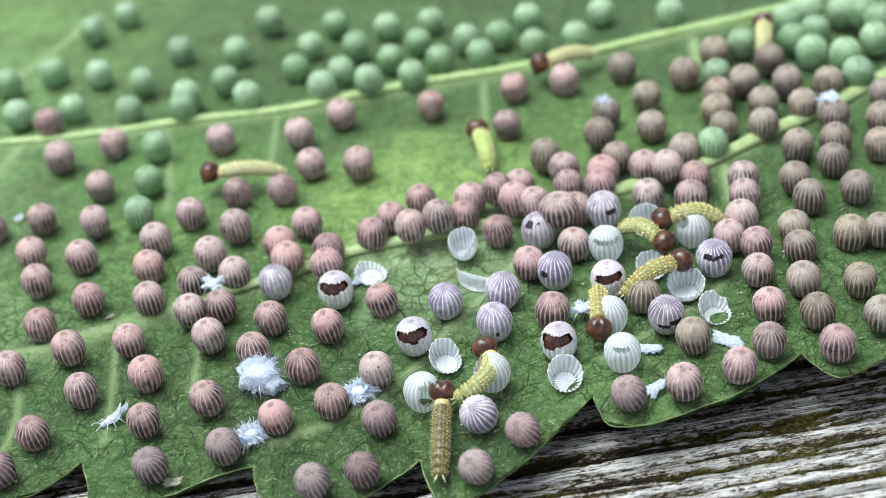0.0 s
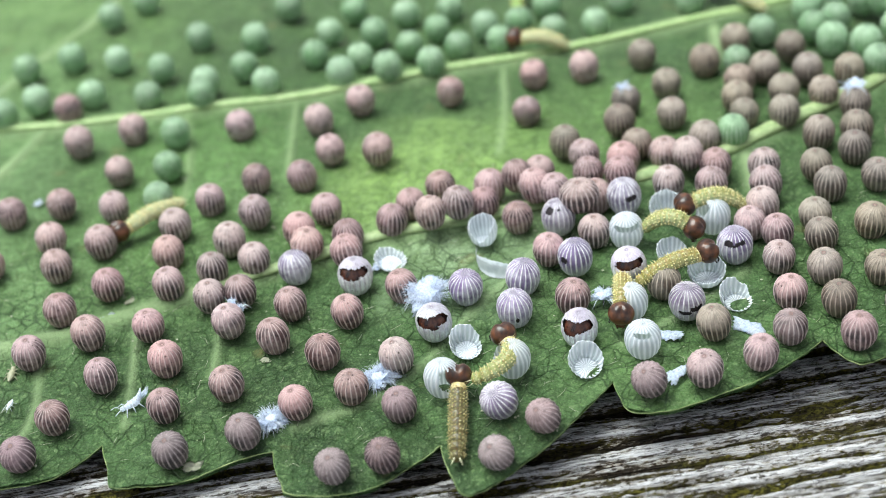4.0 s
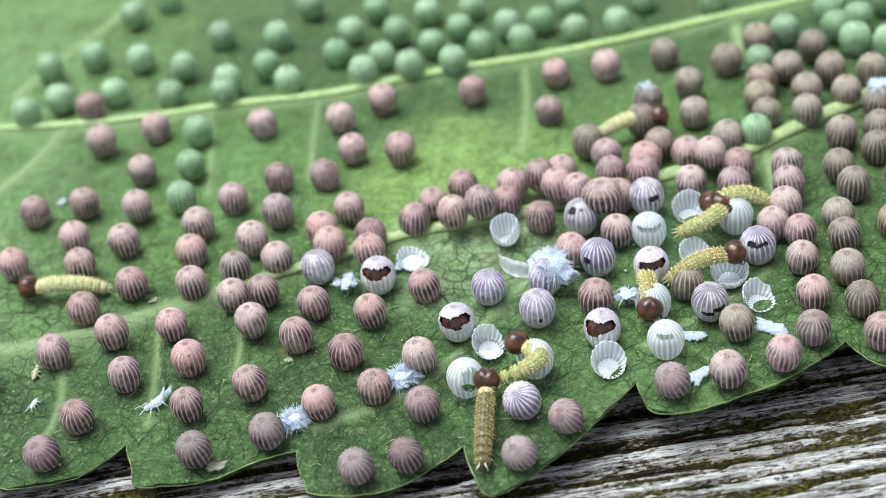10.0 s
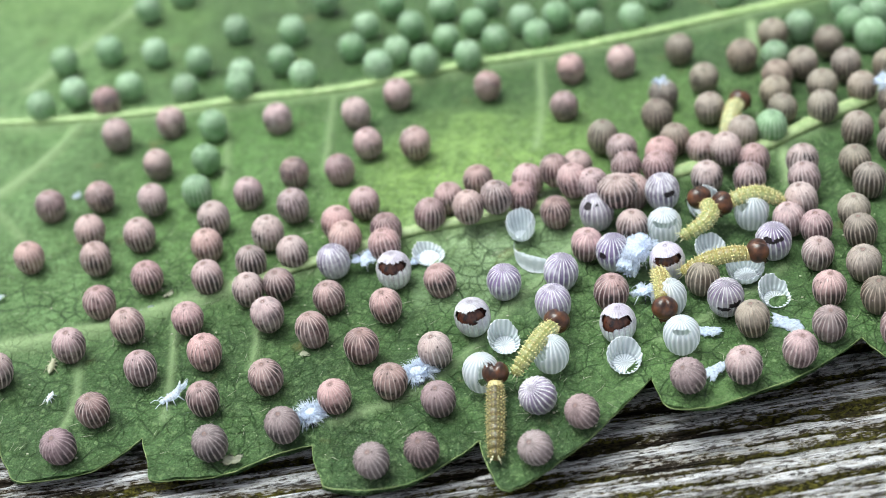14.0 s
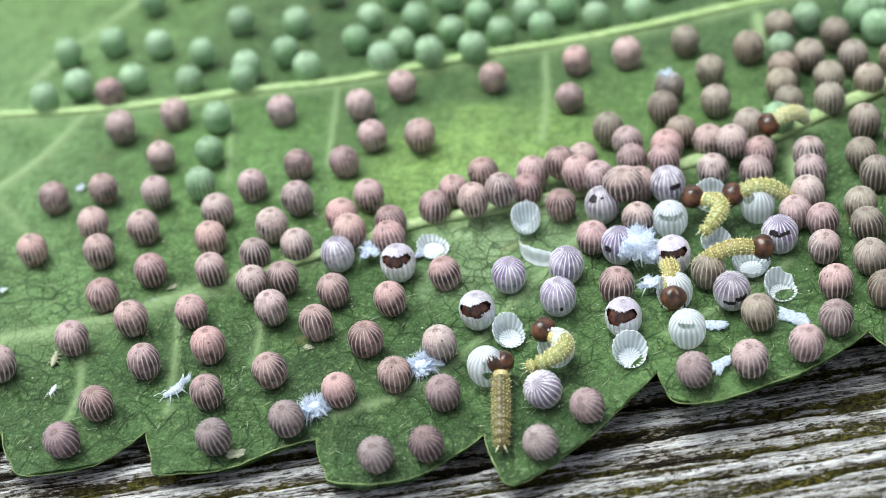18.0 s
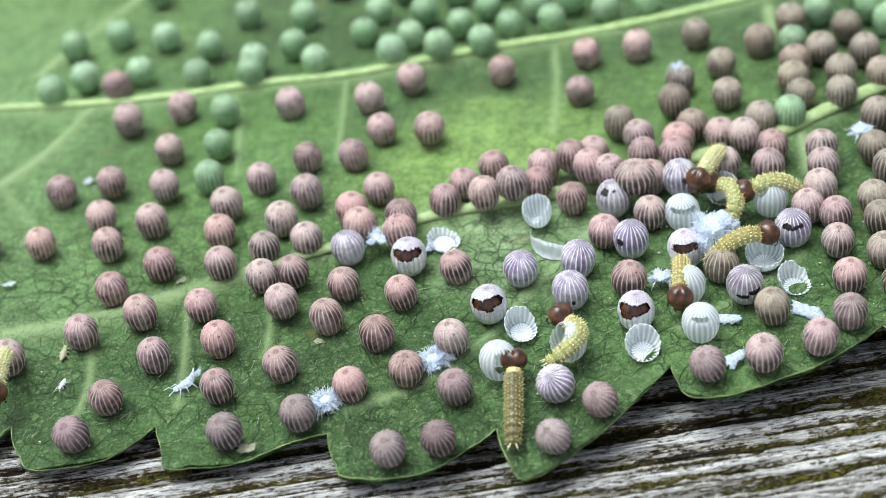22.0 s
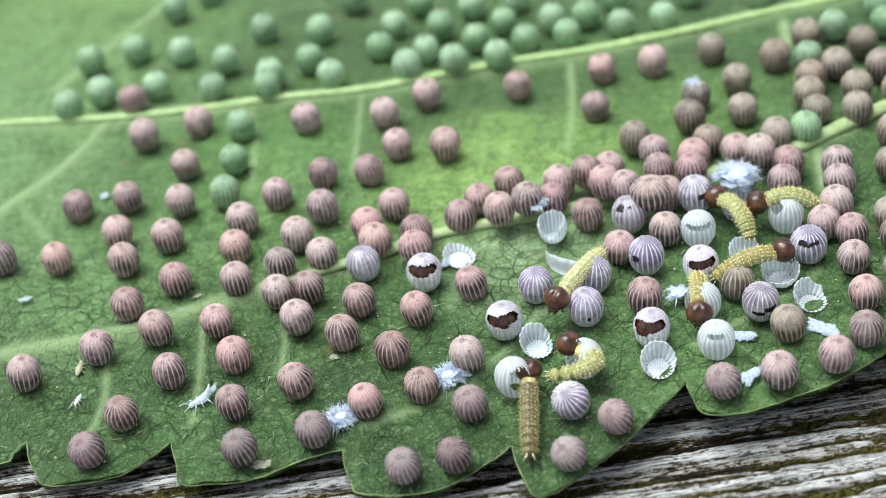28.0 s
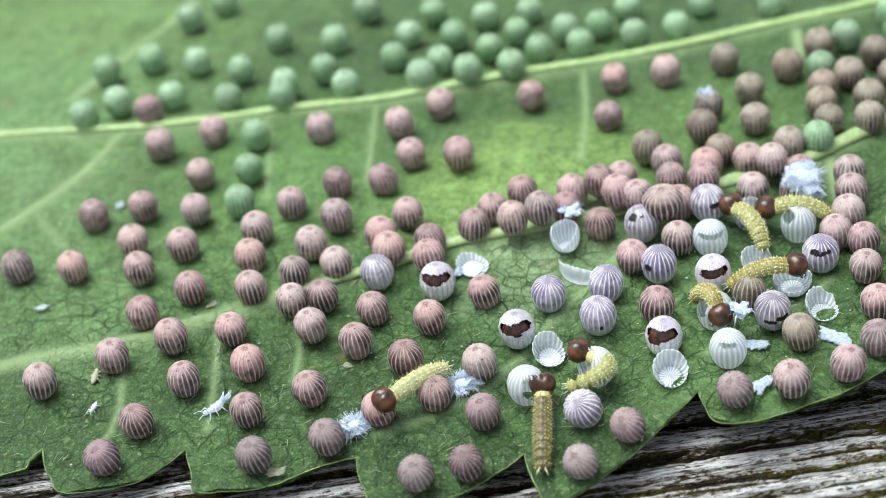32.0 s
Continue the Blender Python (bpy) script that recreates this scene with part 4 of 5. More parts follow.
PALE_LABEL = "pale lavender ribbed butterfly egg about to hatch"
CRACK_LABEL = "pale lavender ribbed egg with a dark bite hole"
plain_pale = [0, 1, 2, 5]
lay_eggs([PALE[k] for k in plain_pale], EGG_PALE, MICROPYLE_PALE, PALE_LABEL, "pale eggs about to hatch", 1.06)
for k, places in ((3, [(278, 0.66, 5, 0.04)]), (4, [(225, 0.5, 13, 0.06)]), (6, [(225, 0.30, 22, 0.09), (275, 0.26, 9, 0.025)]), (7, [(295, 0.5, 20, 0.06)]),
                  (8, [(240, 0.36, 20, 0.07), (290, 0.37, 22, 0.045), (265, 0.40, 14, 0.03)]), (9, [(255, 0.6, 22, 0.04), (295, 0.53, 20, 0.06)])):
    x, y, h = PALE[k]
    special_egg(facing(x, y, h, 4 - k, 60 * k, 0, 1.06), EGG_PALE, places, k + 3, CRACK_LABEL, "egg", "pale eggs about to hatch", ring=MICROPYLE_PALE)
HATCH_LABEL = "white ribbed egg bitten open round its brown larva"
for k, places in ((0, [(268, 0.37, 70, 0.10), (262, 0.45, 30, 0.07)]), (1, [(245, 0.40, 48, 0.10), (292, 0.35, 48, 0.11), (272, 0.46, 16, 0.08)]), (2, [(245, 0.37, 60, 0.11), (292, 0.36, 34, 0.10), (232, 0.48, 24, 0.09)]), (3, [(275, 0.40, 60, 0.09)])):
    x, y, h = HATCHING[k]
    special_egg(facing(x, y, h, 3 * k - 4, 80 * k, 0, 1.06), EGG_WHITE, places, k + 20, HATCH_LABEL, "egg", "hatching eggs", INNER, MICROPYLE_PALE, rough=0.32, deep=0.88)
EMPTY_LABEL = "clear white empty ribbed egg shell torn open"
for k, places in ((0, [(275, 0.345, 62, 0.055), (225, 0.33, 16, 0.03)]), (1, [(205, 0.30, 34, 0.14)]), (2, [(268, 0.3, 40, 0.05)]), (3, [(190, 0.4, 40, 0.2)]),
                  (4, [(190, 0.3, 60, 0.25)]), (5, [(300, 0.45, 40, 0.22)])):
    x, y, h = CLEAR[k]
    special_egg(facing(x, y, h, 5 - 2 * k, 70 * k, 0, 1.05), SHELL_WHITE, places, k + 40, EMPTY_LABEL, "egg shell", "empty egg shells", fill=False, ring=None)


def cup_mesh(seed, start, jag, slope, notch):
    """A torn shell with a wall of its own thickness."""
    out = egg_mesh("egg_shell", SHELL, seed, start, jag=jag, slope=slope, notch=notch)
    inn = [v.co.copy() for v in out.vertices]
    n = len(inn)
    around = RIBS * 4
    verts = [tuple(v) for v in inn] + [tuple(Vector((v.x * 0.95, v.y * 0.95, max(v.z * 0.99, 0.03 * MM)))) for v in inn]
    faces = [tuple(p.vertices) for p in out.polygons]
    faces += [tuple(n + i for i in reversed(f)) for f in faces]
    faces += [(s, (s + 1) % around, n + (s + 1) % around, n + s) for s in range(around)]
    for level, ring in ((0.0, range(n - around, n)), (0.035, range(2 * n - around, 2 * n))):
        foot = [verts[i] for i in ring]
        first = len(verts)
        verts += [(x, y, level * MM) for x, y, z in foot] + [(0, 0, level * MM)]
        faces += [(first + i, first + (i + 1) % around, first + around) for i in range(around)]
    me = bpy.data.meshes.new("egg_shell")
    me.from_pydata(verts, [], faces)
    me.polygons.foreach_set("use_smooth", [True] * len(me.polygons))
    me.materials.append(SHELL)
    return me


CUP_LABEL = "broken clear white egg shell lying on the leaf"
for spot, start, jag, slope, notch, tip, way, h, size in (
        ("TALL_CUP", 0.32, 0.18, 0.05, 0.27, -2, 0, 0.40, 0.84), ("BOWL", 0.78, 0.10, 0.10, 0.0, 8, 60, 0.38, 1.06), ("SIDE_CUP", 0.62, 0.14, 0.22, 0.06, 12, 30, 0.42, 1.0),
        ("CUP_RIGHT", 0.68, 0.20, 0.26, 0.0, 8, 50, 0.38, 1.0), ("CUP_MID", 0.66, 0.18, 0.28, 0.0, 10, 40, 0.38, 0.98), ("CUP_LARVA", 0.58, 0.12, 0.06, 0.0, 2, 0, 0.44, 1.06),
        ("SCRAP", 0.64, 0.16, 0.20, 0.0, 4, 30, 0.40, 0.90), ("CUP_BACK", 0.50, 0.16, 0.20, 0.20, 6, 0, 0.42, 0.95)):
    x, y = SPOT[spot]
    ob = part("egg_shell", cup_mesh(len(spot), start, jag, slope, notch), SHELL)
    tall = 1.2 if spot == "TALL_CUP" else 1.0
    ob.matrix_basis = on_leaf(x, y, h, way, tip, way) @ Matrix.Translation((0, 0, -0.42 * MM)) @ Matrix.Diagonal((1.08 * size, 1.08 * size, size * tall, 1))
    tagged(ob, CUP_LABEL, "egg shell", "broken egg shells")
    bm = bmesh.new()
    for v in ball(bm, (0, 0, 0.055 * MM), (0.40 * MM, 0.40 * MM, 0.03 * MM), 24, 6):
        v.co.z += 0.02 * MM * noise.noise((v.co.x * 6000, v.co.y * 6000, 1))
    part("shell_floor", bm, SHELL, ob, "clear whitish floor of the shell")
    bm = bmesh.new()
    cone(bm, Vector((0.36, 0, 0.05)) * MM, Vector((0.53, 0, 0.26)) * MM, 0.035 * MM, 4, 0.3)
    rib = part("inner_rib", bm, SLIVER, ob)
    for k in range(1, RIBS):
        part("inner_rib", rib.data, SLIVER, ob, m=pose(0, 0, 0, 0, 0, 360 * k / RIBS) @ Matrix.Diagonal((1, 1, 1 + 0.5 * noise.noise((k * 1.7, len(spot), 0)), 1)))


def strip_shell():
    """A curved sliver of shell."""
    x, y = SPOT["CRESCENT"]
    bm = bmesh.new()
    rows = []
    for k, (px, py) in enumerate(smooth_line([(-0.42, 1.54), (-0.46, 0.90), (-0.34, 0.25), (0.0, -0.20), (0.40, -0.38), (0.85, -0.40)], 5)):
        f = k / 25
        w = 0.06 + 0.64 * math.sin(math.pi * (0.02 + 0.72 * f)) ** 1.3 * (1 + 0.15 * noise.noise((k * 0.9, 1, 0)))
        rows.append([bm.verts.new((px * MM, (py + 0.3 * w * z) * MM, (0.03 + 0.95 * w * z) * MM)) for z in (0.0, 0.33, 0.66, 1.0)])
    for one, two in zip(rows, rows[1:]):
        for i in range(3):
            bm.faces.new((one[i], two[i], two[i + 1], one[i + 1]))
    bmesh.ops.solidify(bm, geom=bm.faces[:], thickness=0.025 * MM)
    bmesh.ops.recalc_face_normals(bm, faces=bm.faces)
    ob = part("egg_shell", bm, SLIVER)
    ob.matrix_basis = on_leaf(x, y, 0.0)
    tagged(ob, "curved sliver of clear egg shell on the leaf", "egg shell", "broken egg shells")


strip_shell()


# ---- larvae ----
SEGMENTS = 10


def head_mesh():
    """A rounded capsule of two joined lobes with a mouth shield and jaws."""
    bm = bmesh.new()
    vs = ball(bm, (0, 0, 0.02 * MM), (0.37 * MM, 0.42 * MM, 0.39 * MM), 26, 18)
    for v in vs:
        y, z = v.co.y / MM, v.co.z / MM
        v.co.x -= 0.07 * MM * math.exp(-(y / 0.07) ** 2) * max(0.0, z + 0.1) * 2
        v.co.z -= 0.07 * MM * math.exp(-(y / 0.09) ** 2) * max(0.0, z) * 2.2
    ball(bm, (0.24 * MM, 0, -0.22 * MM), (0.17 * MM, 0.2 * MM, 0.12 * MM), 12, 8)
    for side in (-1, 1):
        cone(bm, (0.32 * MM, side * 0.12 * MM, -0.26 * MM), (0.43 * MM, side * 0.07 * MM, -0.35 * MM), 0.05 * MM)
    for v in bm.verts:
        v.co *= 1.13
    return bm


def segment_mesh(seed, scale):
    """One plump ring of the body with a fine second fold."""
    bm = bmesh.new()
    vs = ball(bm, (0, 0, 0), (0.30 * MM * scale, 0.320 * MM * scale, 0.300 * MM * scale), 20, 14)
    for v in vs:
        fold = 1 - 0.035 * math.exp(-((v.co.x / MM + 0.05) / 0.035) ** 2)
        v.co.y *= fold
        v.co.z *= fold
        v.co *= 1 + 0.06 * noise.noise(v.co * 9000 + Vector((seed, 0, 0)))
    return bm


def warts_mesh(seed, scale):
    """Two rows of pale warts round a ring, each with a fine bristle."""
    rnd = random.Random(seed)
    bm = bmesh.new()
    for k in (-1, 1):
        for a in (-108, -84, -62, -40, -15, 15, 40, 62, 84, 108):
            a += rnd.uniform(-4, 4)
            c, s = math.cos(radians(a)), math.sin(radians(a))
            base = Vector((k * 0.085 + rnd.uniform(-0.02, 0.02), 0.304 * s, 0.284 * c)) * MM * scale
            out = Vector((rnd.uniform(-0.5, 0.5), s, c + 0.1))
            r = rnd.uniform(0.020, 0.036) * MM * scale
            ball(bm, base, (r, r, r), 8, 6)
            cone(bm, base, base + out * rnd.uniform(0.05, 0.13) * MM, 0.012 * MM, 5, 0.2)
    return bm


SEG_DATA = {}


def build_larva(label, skin=None, wart=None):
    thing = tagged(new("caterpillar"), label, "caterpillar", "hatchlings on the leaf")
    if not SEG_DATA:
        made = [part("head", head_mesh(), HEAD).data]
        for k in range(SEGMENTS):
            scale = (0.86, 0.95, 1.0, 1.0, 1.0, 1.0, 0.98, 0.95, 0.88, 0.74)[k]
            made.append((part("segment", segment_mesh(k, scale), NECK if k == 0 else SKIN).data, part("wart_band", warts_mesh(k + 20, scale), WART).data))
        bm = bmesh.new()
        for side in (-1, 1):
            cone(bm, (-0.05 * MM, side * 0.08 * MM, 0.08 * MM), (-0.36 * MM, side * 0.13 * MM, 0.17 * MM), 0.035 * MM, 6, 0.2)
            cone(bm, (-0.05 * MM, side * 0.1 * MM, 0), (-0.36 * MM, side * 0.2 * MM, -0.02 * MM), 0.035 * MM, 6, 0.2)
        made.append(part("tail_spines", bm, SPINE).data)
        bm = bmesh.new()
        for side in (-1, 1):
            for a in (-40, -10, 20, 50):
                ball(bm, ((0.12 + 0.2 * math.cos(radians(a))) * MM, side * 0.40 * MM, (-0.1 + 0.14 * math.sin(radians(a))) * MM), (0.03 * MM,) * 3, 6, 5)
        made.append(part("eye_cluster", bm, EYE_SPOT).data)
        for ob in [o for o in scene.objects if o.name.split(".")[0] in ("head", "segment", "wart_band", "tail_spines", "eye_cluster")]:
            bpy.data.objects.remove(ob)
        SEG_DATA["all"] = made
    made = SEG_DATA["all"]
    parts = [part("head", made[0], HEAD, thing, "shiny dark brown head capsule")]
    part("eye_cluster", made[-1], EYE_SPOT, parts[0])
    for k in range(SEGMENTS):
        seg = part("segment", made[1 + k][0], SKIN, thing)
        if skin and k:
            seg.material_slots[0].link = "OBJECT"
            seg.material_slots[0].material = skin
        band = tagged(part("wart_band", made[1 + k][1], WART, seg, "pale spiny warts"), kind="stuff")
        if wart:
            band.material_slots[0].link = "OBJECT"
            band.material_slots[0].material = wart
        parts.append(seg)
    part("tail_spines", made[-2], SPINE, parts[-1], "pale pointed tail spines")
    return thing, parts


def crawl(larva, rows, arch=0.25, bow=0.0, span=2.75):
    """Key a larva: rows of seconds, head x, y, tail x, y and height over the leaf, then bow and the heights of head and tail where it rears up. bow bends the body sideways, arch lifts it."""
    thing, parts = larva
    keys = [[] for _ in parts]
    base = []
    for row in rows:
        t, hx, hy, tx, ty, h = row[:6]
        b = row[6] if len(row) > 6 else bow
        top, low = row[7:9] if len(row) > 8 else (h, 0.8 * h)
        head, tail = Vector((hx, hy, leaf_z(hx, hy) + top)), Vector((tx, ty, leaf_z(tx, ty) + low))
        gap = (head - tail).length
        if gap > 3.4:
            tail = head + (tail - head) * 3.4 / gap
            gap = 3.4
        slack = max(span - gap, 0.0)
        way = (head - tail).normalized()
        side = Vector((-way.y, way.x, 0)).normalized()
        mid = (head + tail) / 2 + Vector((0, 0, 1)) * (arch + 0.35 * slack * (1 - min(abs(b), 1))) + side * (b * (0.25 + 0.62 * slack))

        def curve(f):
            return head * (1 - f) ** 2 + (2 * mid - (head + tail) / 2) * 2 * f * (1 - f) + tail * f * f
        origin = (head + tail) / 2
        base.append((t, Matrix.Translation(origin * MM)))
        for k in range(len(parts)):
            f = 0.0 if k == 0 else 0.14 + 0.86 * (k - 1) / (SEGMENTS - 1)
            p = curve(f) + Vector((0, 0, 0.16 if k == 0 else 0))
            d = (curve(max(f - 0.04, 0)) - curve(min(f + 0.04, 1))).normalized()
            left = Vector((0, 0, 1)).cross(d).normalized()
            m = Matrix((d, left, d.cross(left))).transposed().to_4x4()
            keys[k].append((t, Matrix.Translation((p - origin) * MM) @ m))
    walk(thing, spread(base))
    for ob, rows_k in zip(parts, keys):
        walk(ob, spread(rows_k))


def spread(rows):
    """Rows with further ones between where the turn is large; from the start to the end of the clip."""
    out = [rows[0]]
    for (t0, a), (t1, b) in zip(rows, rows[1:]):
        qa, qb = a.to_quaternion(), b.to_quaternion()
        turn = math.degrees(qa.rotation_difference(qb).angle)
        turn = min(turn, 360 - turn)
        n = int(turn // 50) + 1
        for k in range(1, n):
            f = k / n
            out.append((t0 + (t1 - t0) * f, Matrix.Translation(a.translation.lerp(b.translation, f)) @ qa.slerp(qb, f).to_matrix().to_4x4()))
        out.append((t1, b))
    return out


LARVA_LABEL = "newly hatched yellow caterpillar with brown head"
LARVAE = {"L2": build_larva("newly hatched pale green caterpillar with brown head crawling over the leaf", SKIN_LIME),
          "L3": build_larva("newly hatched cream yellow caterpillar with brown head crawling over eggs", SKIN_CREAM)}
LARVAE.update({name: build_larva(LARVA_LABEL + tail) for name, tail in (
    ("L7", " stretched over eggs"), ("L8", " chewing a shell"))})
LARVAE.update({name: build_larva("newly hatched cream yellow caterpillar with brown head" + tail, SKIN_CREAM) for name, tail in (
    ("L1", " crawling among eggs"), ("L4", " beside green eggs"))})
LARVAE.update({name: build_larva("newly hatched greenish yellow caterpillar with brown head" + tail, SKIN_GREEN) for name, tail in (
    ("L5", " behind an empty shell"), ("L6", " beside broken shells"), ("L9", " bent over its shell"))})
LARVAE["L10"] = build_larva("newly hatched olive brown caterpillar with brown head leaving its shell", SKIN_OLIVE, WART_DULL)


# ---- woolly white insects ----
def petal(bm, rnd, start, way, long, wide, lift):
    """One ragged plate of wax with a feathery end, and with thickness."""
    way = way.normalized()
    side = way.cross(Vector((0, 0, 1))).normalized()
    up = side.cross(way)
    ragged = rnd.uniform(0, 99)
    ends = [rnd.uniform(0.74, 1.08) for _ in range(11)]
    rows = []
    for k in range(9):
        f = k / 8
        w = 0.5 * wide * (0.4 + 0.6 * math.sin(math.pi * min(1, 0.2 + 0.5 * f)))
        row = []
        for i in range(11):
            g = i / 5 - 1
            tear = 1 + 0.3 * noise.noise((g * 1.5, 0.5, ragged)) * f + (ends[i] - 0.9) * max(0.0, f - 0.5) * 2 * (1 - 0.25 * g * g) - 0.22 * g * g * f
            p = start + way * long * f * tear + side * w * g * (1 + 0.25 * noise.noise((f * 4, g, ragged + 5))) + up * (lift * f * f * long + 0.06 * wide * noise.noise((f * 2, g * 1.5, ragged)) - 0.12 * wide * g * g)
            row.append(bm.verts.new(p))
        rows.append(row)
    made = []
    for one, two in zip(rows, rows[1:]):
        for i in range(10):
            made.append(bm.faces.new((one[i], one[i + 1], two[i + 1], two[i])))
            made[-1].smooth = True
    bmesh.ops.solidify(bm, geom=made, thickness=0.012 * MM)


def build_woolly(label, size, threads, seed, plates=6):
    thing = tagged(new("woolly_aphid"), label, "insect")
    rnd = random.Random(seed)
    bm = bmesh.new()
    ball(bm, (0, 0, -0.06 * size * MM), (0.42 * size * MM, 0.26 * size * MM, 0.17 * size * MM))
    ball(bm, (0.42 * size * MM, 0, 0), (0.16 * size * MM, 0.16 * size * MM, 0.14 * size * MM), 10, 7)
    part("body", bm, NYMPH, thing)
    bulk = 1.12 if size > 1 else 0.6
    bm = bmesh.new()
    for v in ball(bm, (-0.06 * size * MM, 0, 0.04 * size * MM), (0.58 * bulk * size * MM, 0.44 * bulk * size * MM, (0.26 if size > 1 else 0.17) * size * MM), 32, 20):
        v.co *= 1 + 0.15 * noise.noise(v.co * 5000 / size + Vector((seed, 0, 0))) + 0.08 * noise.noise(v.co * 14000 + Vector((seed, 5, 0)))
    part("wax_coat", bm, WAX, thing, "soft white wax coat")
    bm = bmesh.new()
    tufts = [(rnd.uniform(0, 6.28), rnd.uniform(-0.1, 0.7), rnd.uniform(0.6, 1.15)) for _ in range(19)]
    for k in range(threads):
        az, el, reach = tufts[k % len(tufts)]
        a, e = az + rnd.gauss(0, 0.28), el + rnd.gauss(0, 0.22)
        d = Vector((math.cos(a) * math.cos(e), math.sin(a) * math.cos(e), math.sin(e)))
        start = Vector((0.36 * d.x, 0.24 * d.y, 0.16 * d.z)) * size * MM
        long = rnd.uniform(0.35, 0.75) * reach * size * MM
        middle = start + d * long * 0.55 + Vector((rnd.gauss(0, 1), rnd.gauss(0, 1), rnd.gauss(0, 1))) * 0.07 * long
        tip = start + d * long + Vector((rnd.gauss(0, 1), rnd.gauss(0, 1), -1.2)) * 0.16 * long
        r = rnd.uniform(0.006, 0.014) * MM
        cone(bm, start, middle, r, 4, 0.8)
        cone(bm, middle, tip, 0.8 * r, 4, 0.2)
    for _ in range(plates):
        a, e = rnd.uniform(0, 6.28), rnd.uniform(0.05, 0.75)
        d = Vector((math.cos(a) * math.cos(e), math.sin(a) * math.cos(e), math.sin(e)))
        petal(bm, rnd, d * 0.1 * size * MM, d, rnd.uniform(0.5, 0.8) * size * MM, rnd.uniform(0.35, 0.65) * size * MM, rnd.uniform(-0.6, 0.0))
    tagged(part("wax_tuft", bm, WAX, thing, "fluffy white wax threads"), kind="stuff")
    for side in (-1, 1):
        for k in range(3):
            x = (-0.2 + 0.25 * k) * size
            pts = [(x * MM, side * 0.18 * size * MM, 0), ((x + 0.1 * (k - 1)) * MM, side * 0.5 * size * MM, 0.08 * size * MM), ((x + 0.25 * (k - 1)) * MM, side * 0.72 * size * MM, -0.28 * size * MM)]
            part("leg", tube(pts, [0.03 * MM, 0.025 * MM, 0.015 * MM], 5), NYMPH if k != 1 else DARK_LEG, thing)
    return thing


WOOL = {"W1": build_woolly("fluffy white woolly aphid walking across the eggs", 1.08, 520, 1, 14), "W2": build_woolly("small white woolly aphid walking beside eggs", 0.6, 60, 2, 8),
        "W4": build_woolly("small pale woolly aphid walking by the vein", 0.6, 60, 3, 8), "W5": build_woolly("small white woolly aphid beside a hatching egg", 0.65, 60, 4, 8)}


for spot, label, size, threads, seed, h, spin in (("FLUFF_A", "fluffy white woolly aphid between two eggs", 0.75, 600, 7, 0.14, 200), ("FLUFF_B", "fluffy bluish white woolly aphid between eggs", 0.85, 650, 8, 0.18, 20)):
    x, y = SPOT[spot]
    fluff = build_woolly(label, size, threads, seed, 9)
    fluff.matrix_basis = on_leaf(x, y, h, spin)
    if spot == "FLUFF_A":
        bend = smooth_line([(0.2, 0.0), (0.42, 0.12), (0.52, 0.35), (0.50, 0.62)], 5)
        part("wax_plume", tube([(px * MM, 0.1 * px * MM, pz * MM) for px, pz in bend], [(0.05 - 0.0018 * k) * MM for k in range(len(bend))], 7, 0.6), WAX, fluff, "curled white wax plume")


def build_nymph(spot, label, size, material, spin, curl):
    """A small bare insect: body, head, six legs, two feelers."""
    thing = tagged(new("aphid_nymph"), label, "insect")
    body = [(-0.5 + 0.09 * k, 0, 0.05 + curl * max(0, 4 - k) ** 2 * 0.02) for k in range(10)]
    wide = (0.02, 0.08, 0.13, 0.16, 0.18, 0.18, 0.16, 0.14, 0.12, 0.08)
    part("body", tube([tuple(c * size * MM for c in p) for p in body], [w * size * MM for w in wide], 10, 0.8), material, thing)
    bm = bmesh.new()
    ball(bm, (0.38 * size * MM, 0, 0.05 * size * MM), (0.11 * size * MM, 0.12 * size * MM, 0.09 * size * MM), 10, 7)
    head = part("head", bm, material, thing)
    for side in (-1, 1):
        feeler = [(0.44, side * 0.06, 0.08), (0.6, side * 0.16, 0.16), (0.78, side * 0.2, 0.1)]
        part("feeler", tube([tuple(c * size * MM for c in p) for p in feeler], [0.018 * size * MM] * 3, 5), material, head)
        for k in range(3):
            x = 0.24 - 0.2 * k
            leg = [(x, side * 0.1, 0.04), (x + 0.06 * (1 - k), side * 0.22, 0.08), (x + 0.18 * (1 - k), side * 0.36, -0.1)]
            part("leg", tube([tuple(c * size * MM for c in p) for p in leg], [0.032 * size * MM, 0.026 * size * MM, 0.016 * size * MM], 5), material, thing)
    if curl > 1:
        rnd = random.Random(3)
        for way, long, wide in (((-0.75, 0.25, 0.95), 0.62, 0.2), ((-1.0, -0.4, 0.15), 0.45, 0.26)):
            bm = bmesh.new()
            petal(bm, rnd, Vector((-0.36, 0, 0.12)) * size * MM, Vector(way), long * size * MM, wide * size * MM, 0.0)
            part("tail_plume", bm, WAX, thing, "white wax plume at the tail")
    x, y = SPOT[spot]
    thing.matrix_basis = on_leaf(x, y, 0.1 * size, spin)


build_nymph("WHITE_NYMPH", "white aphid nymph with raised tail on the leaf", 0.95, WAX, 215, 1.6)
build_nymph("TINY_NYMPH", "tiny white aphid nymph on the leaf", 0.5, NYMPH, 250, 0.3)
build_nymph("GREY_NYMPH", "small grey green aphid beside an egg", 0.78, NYMPH_GREY, 85, 0.0)


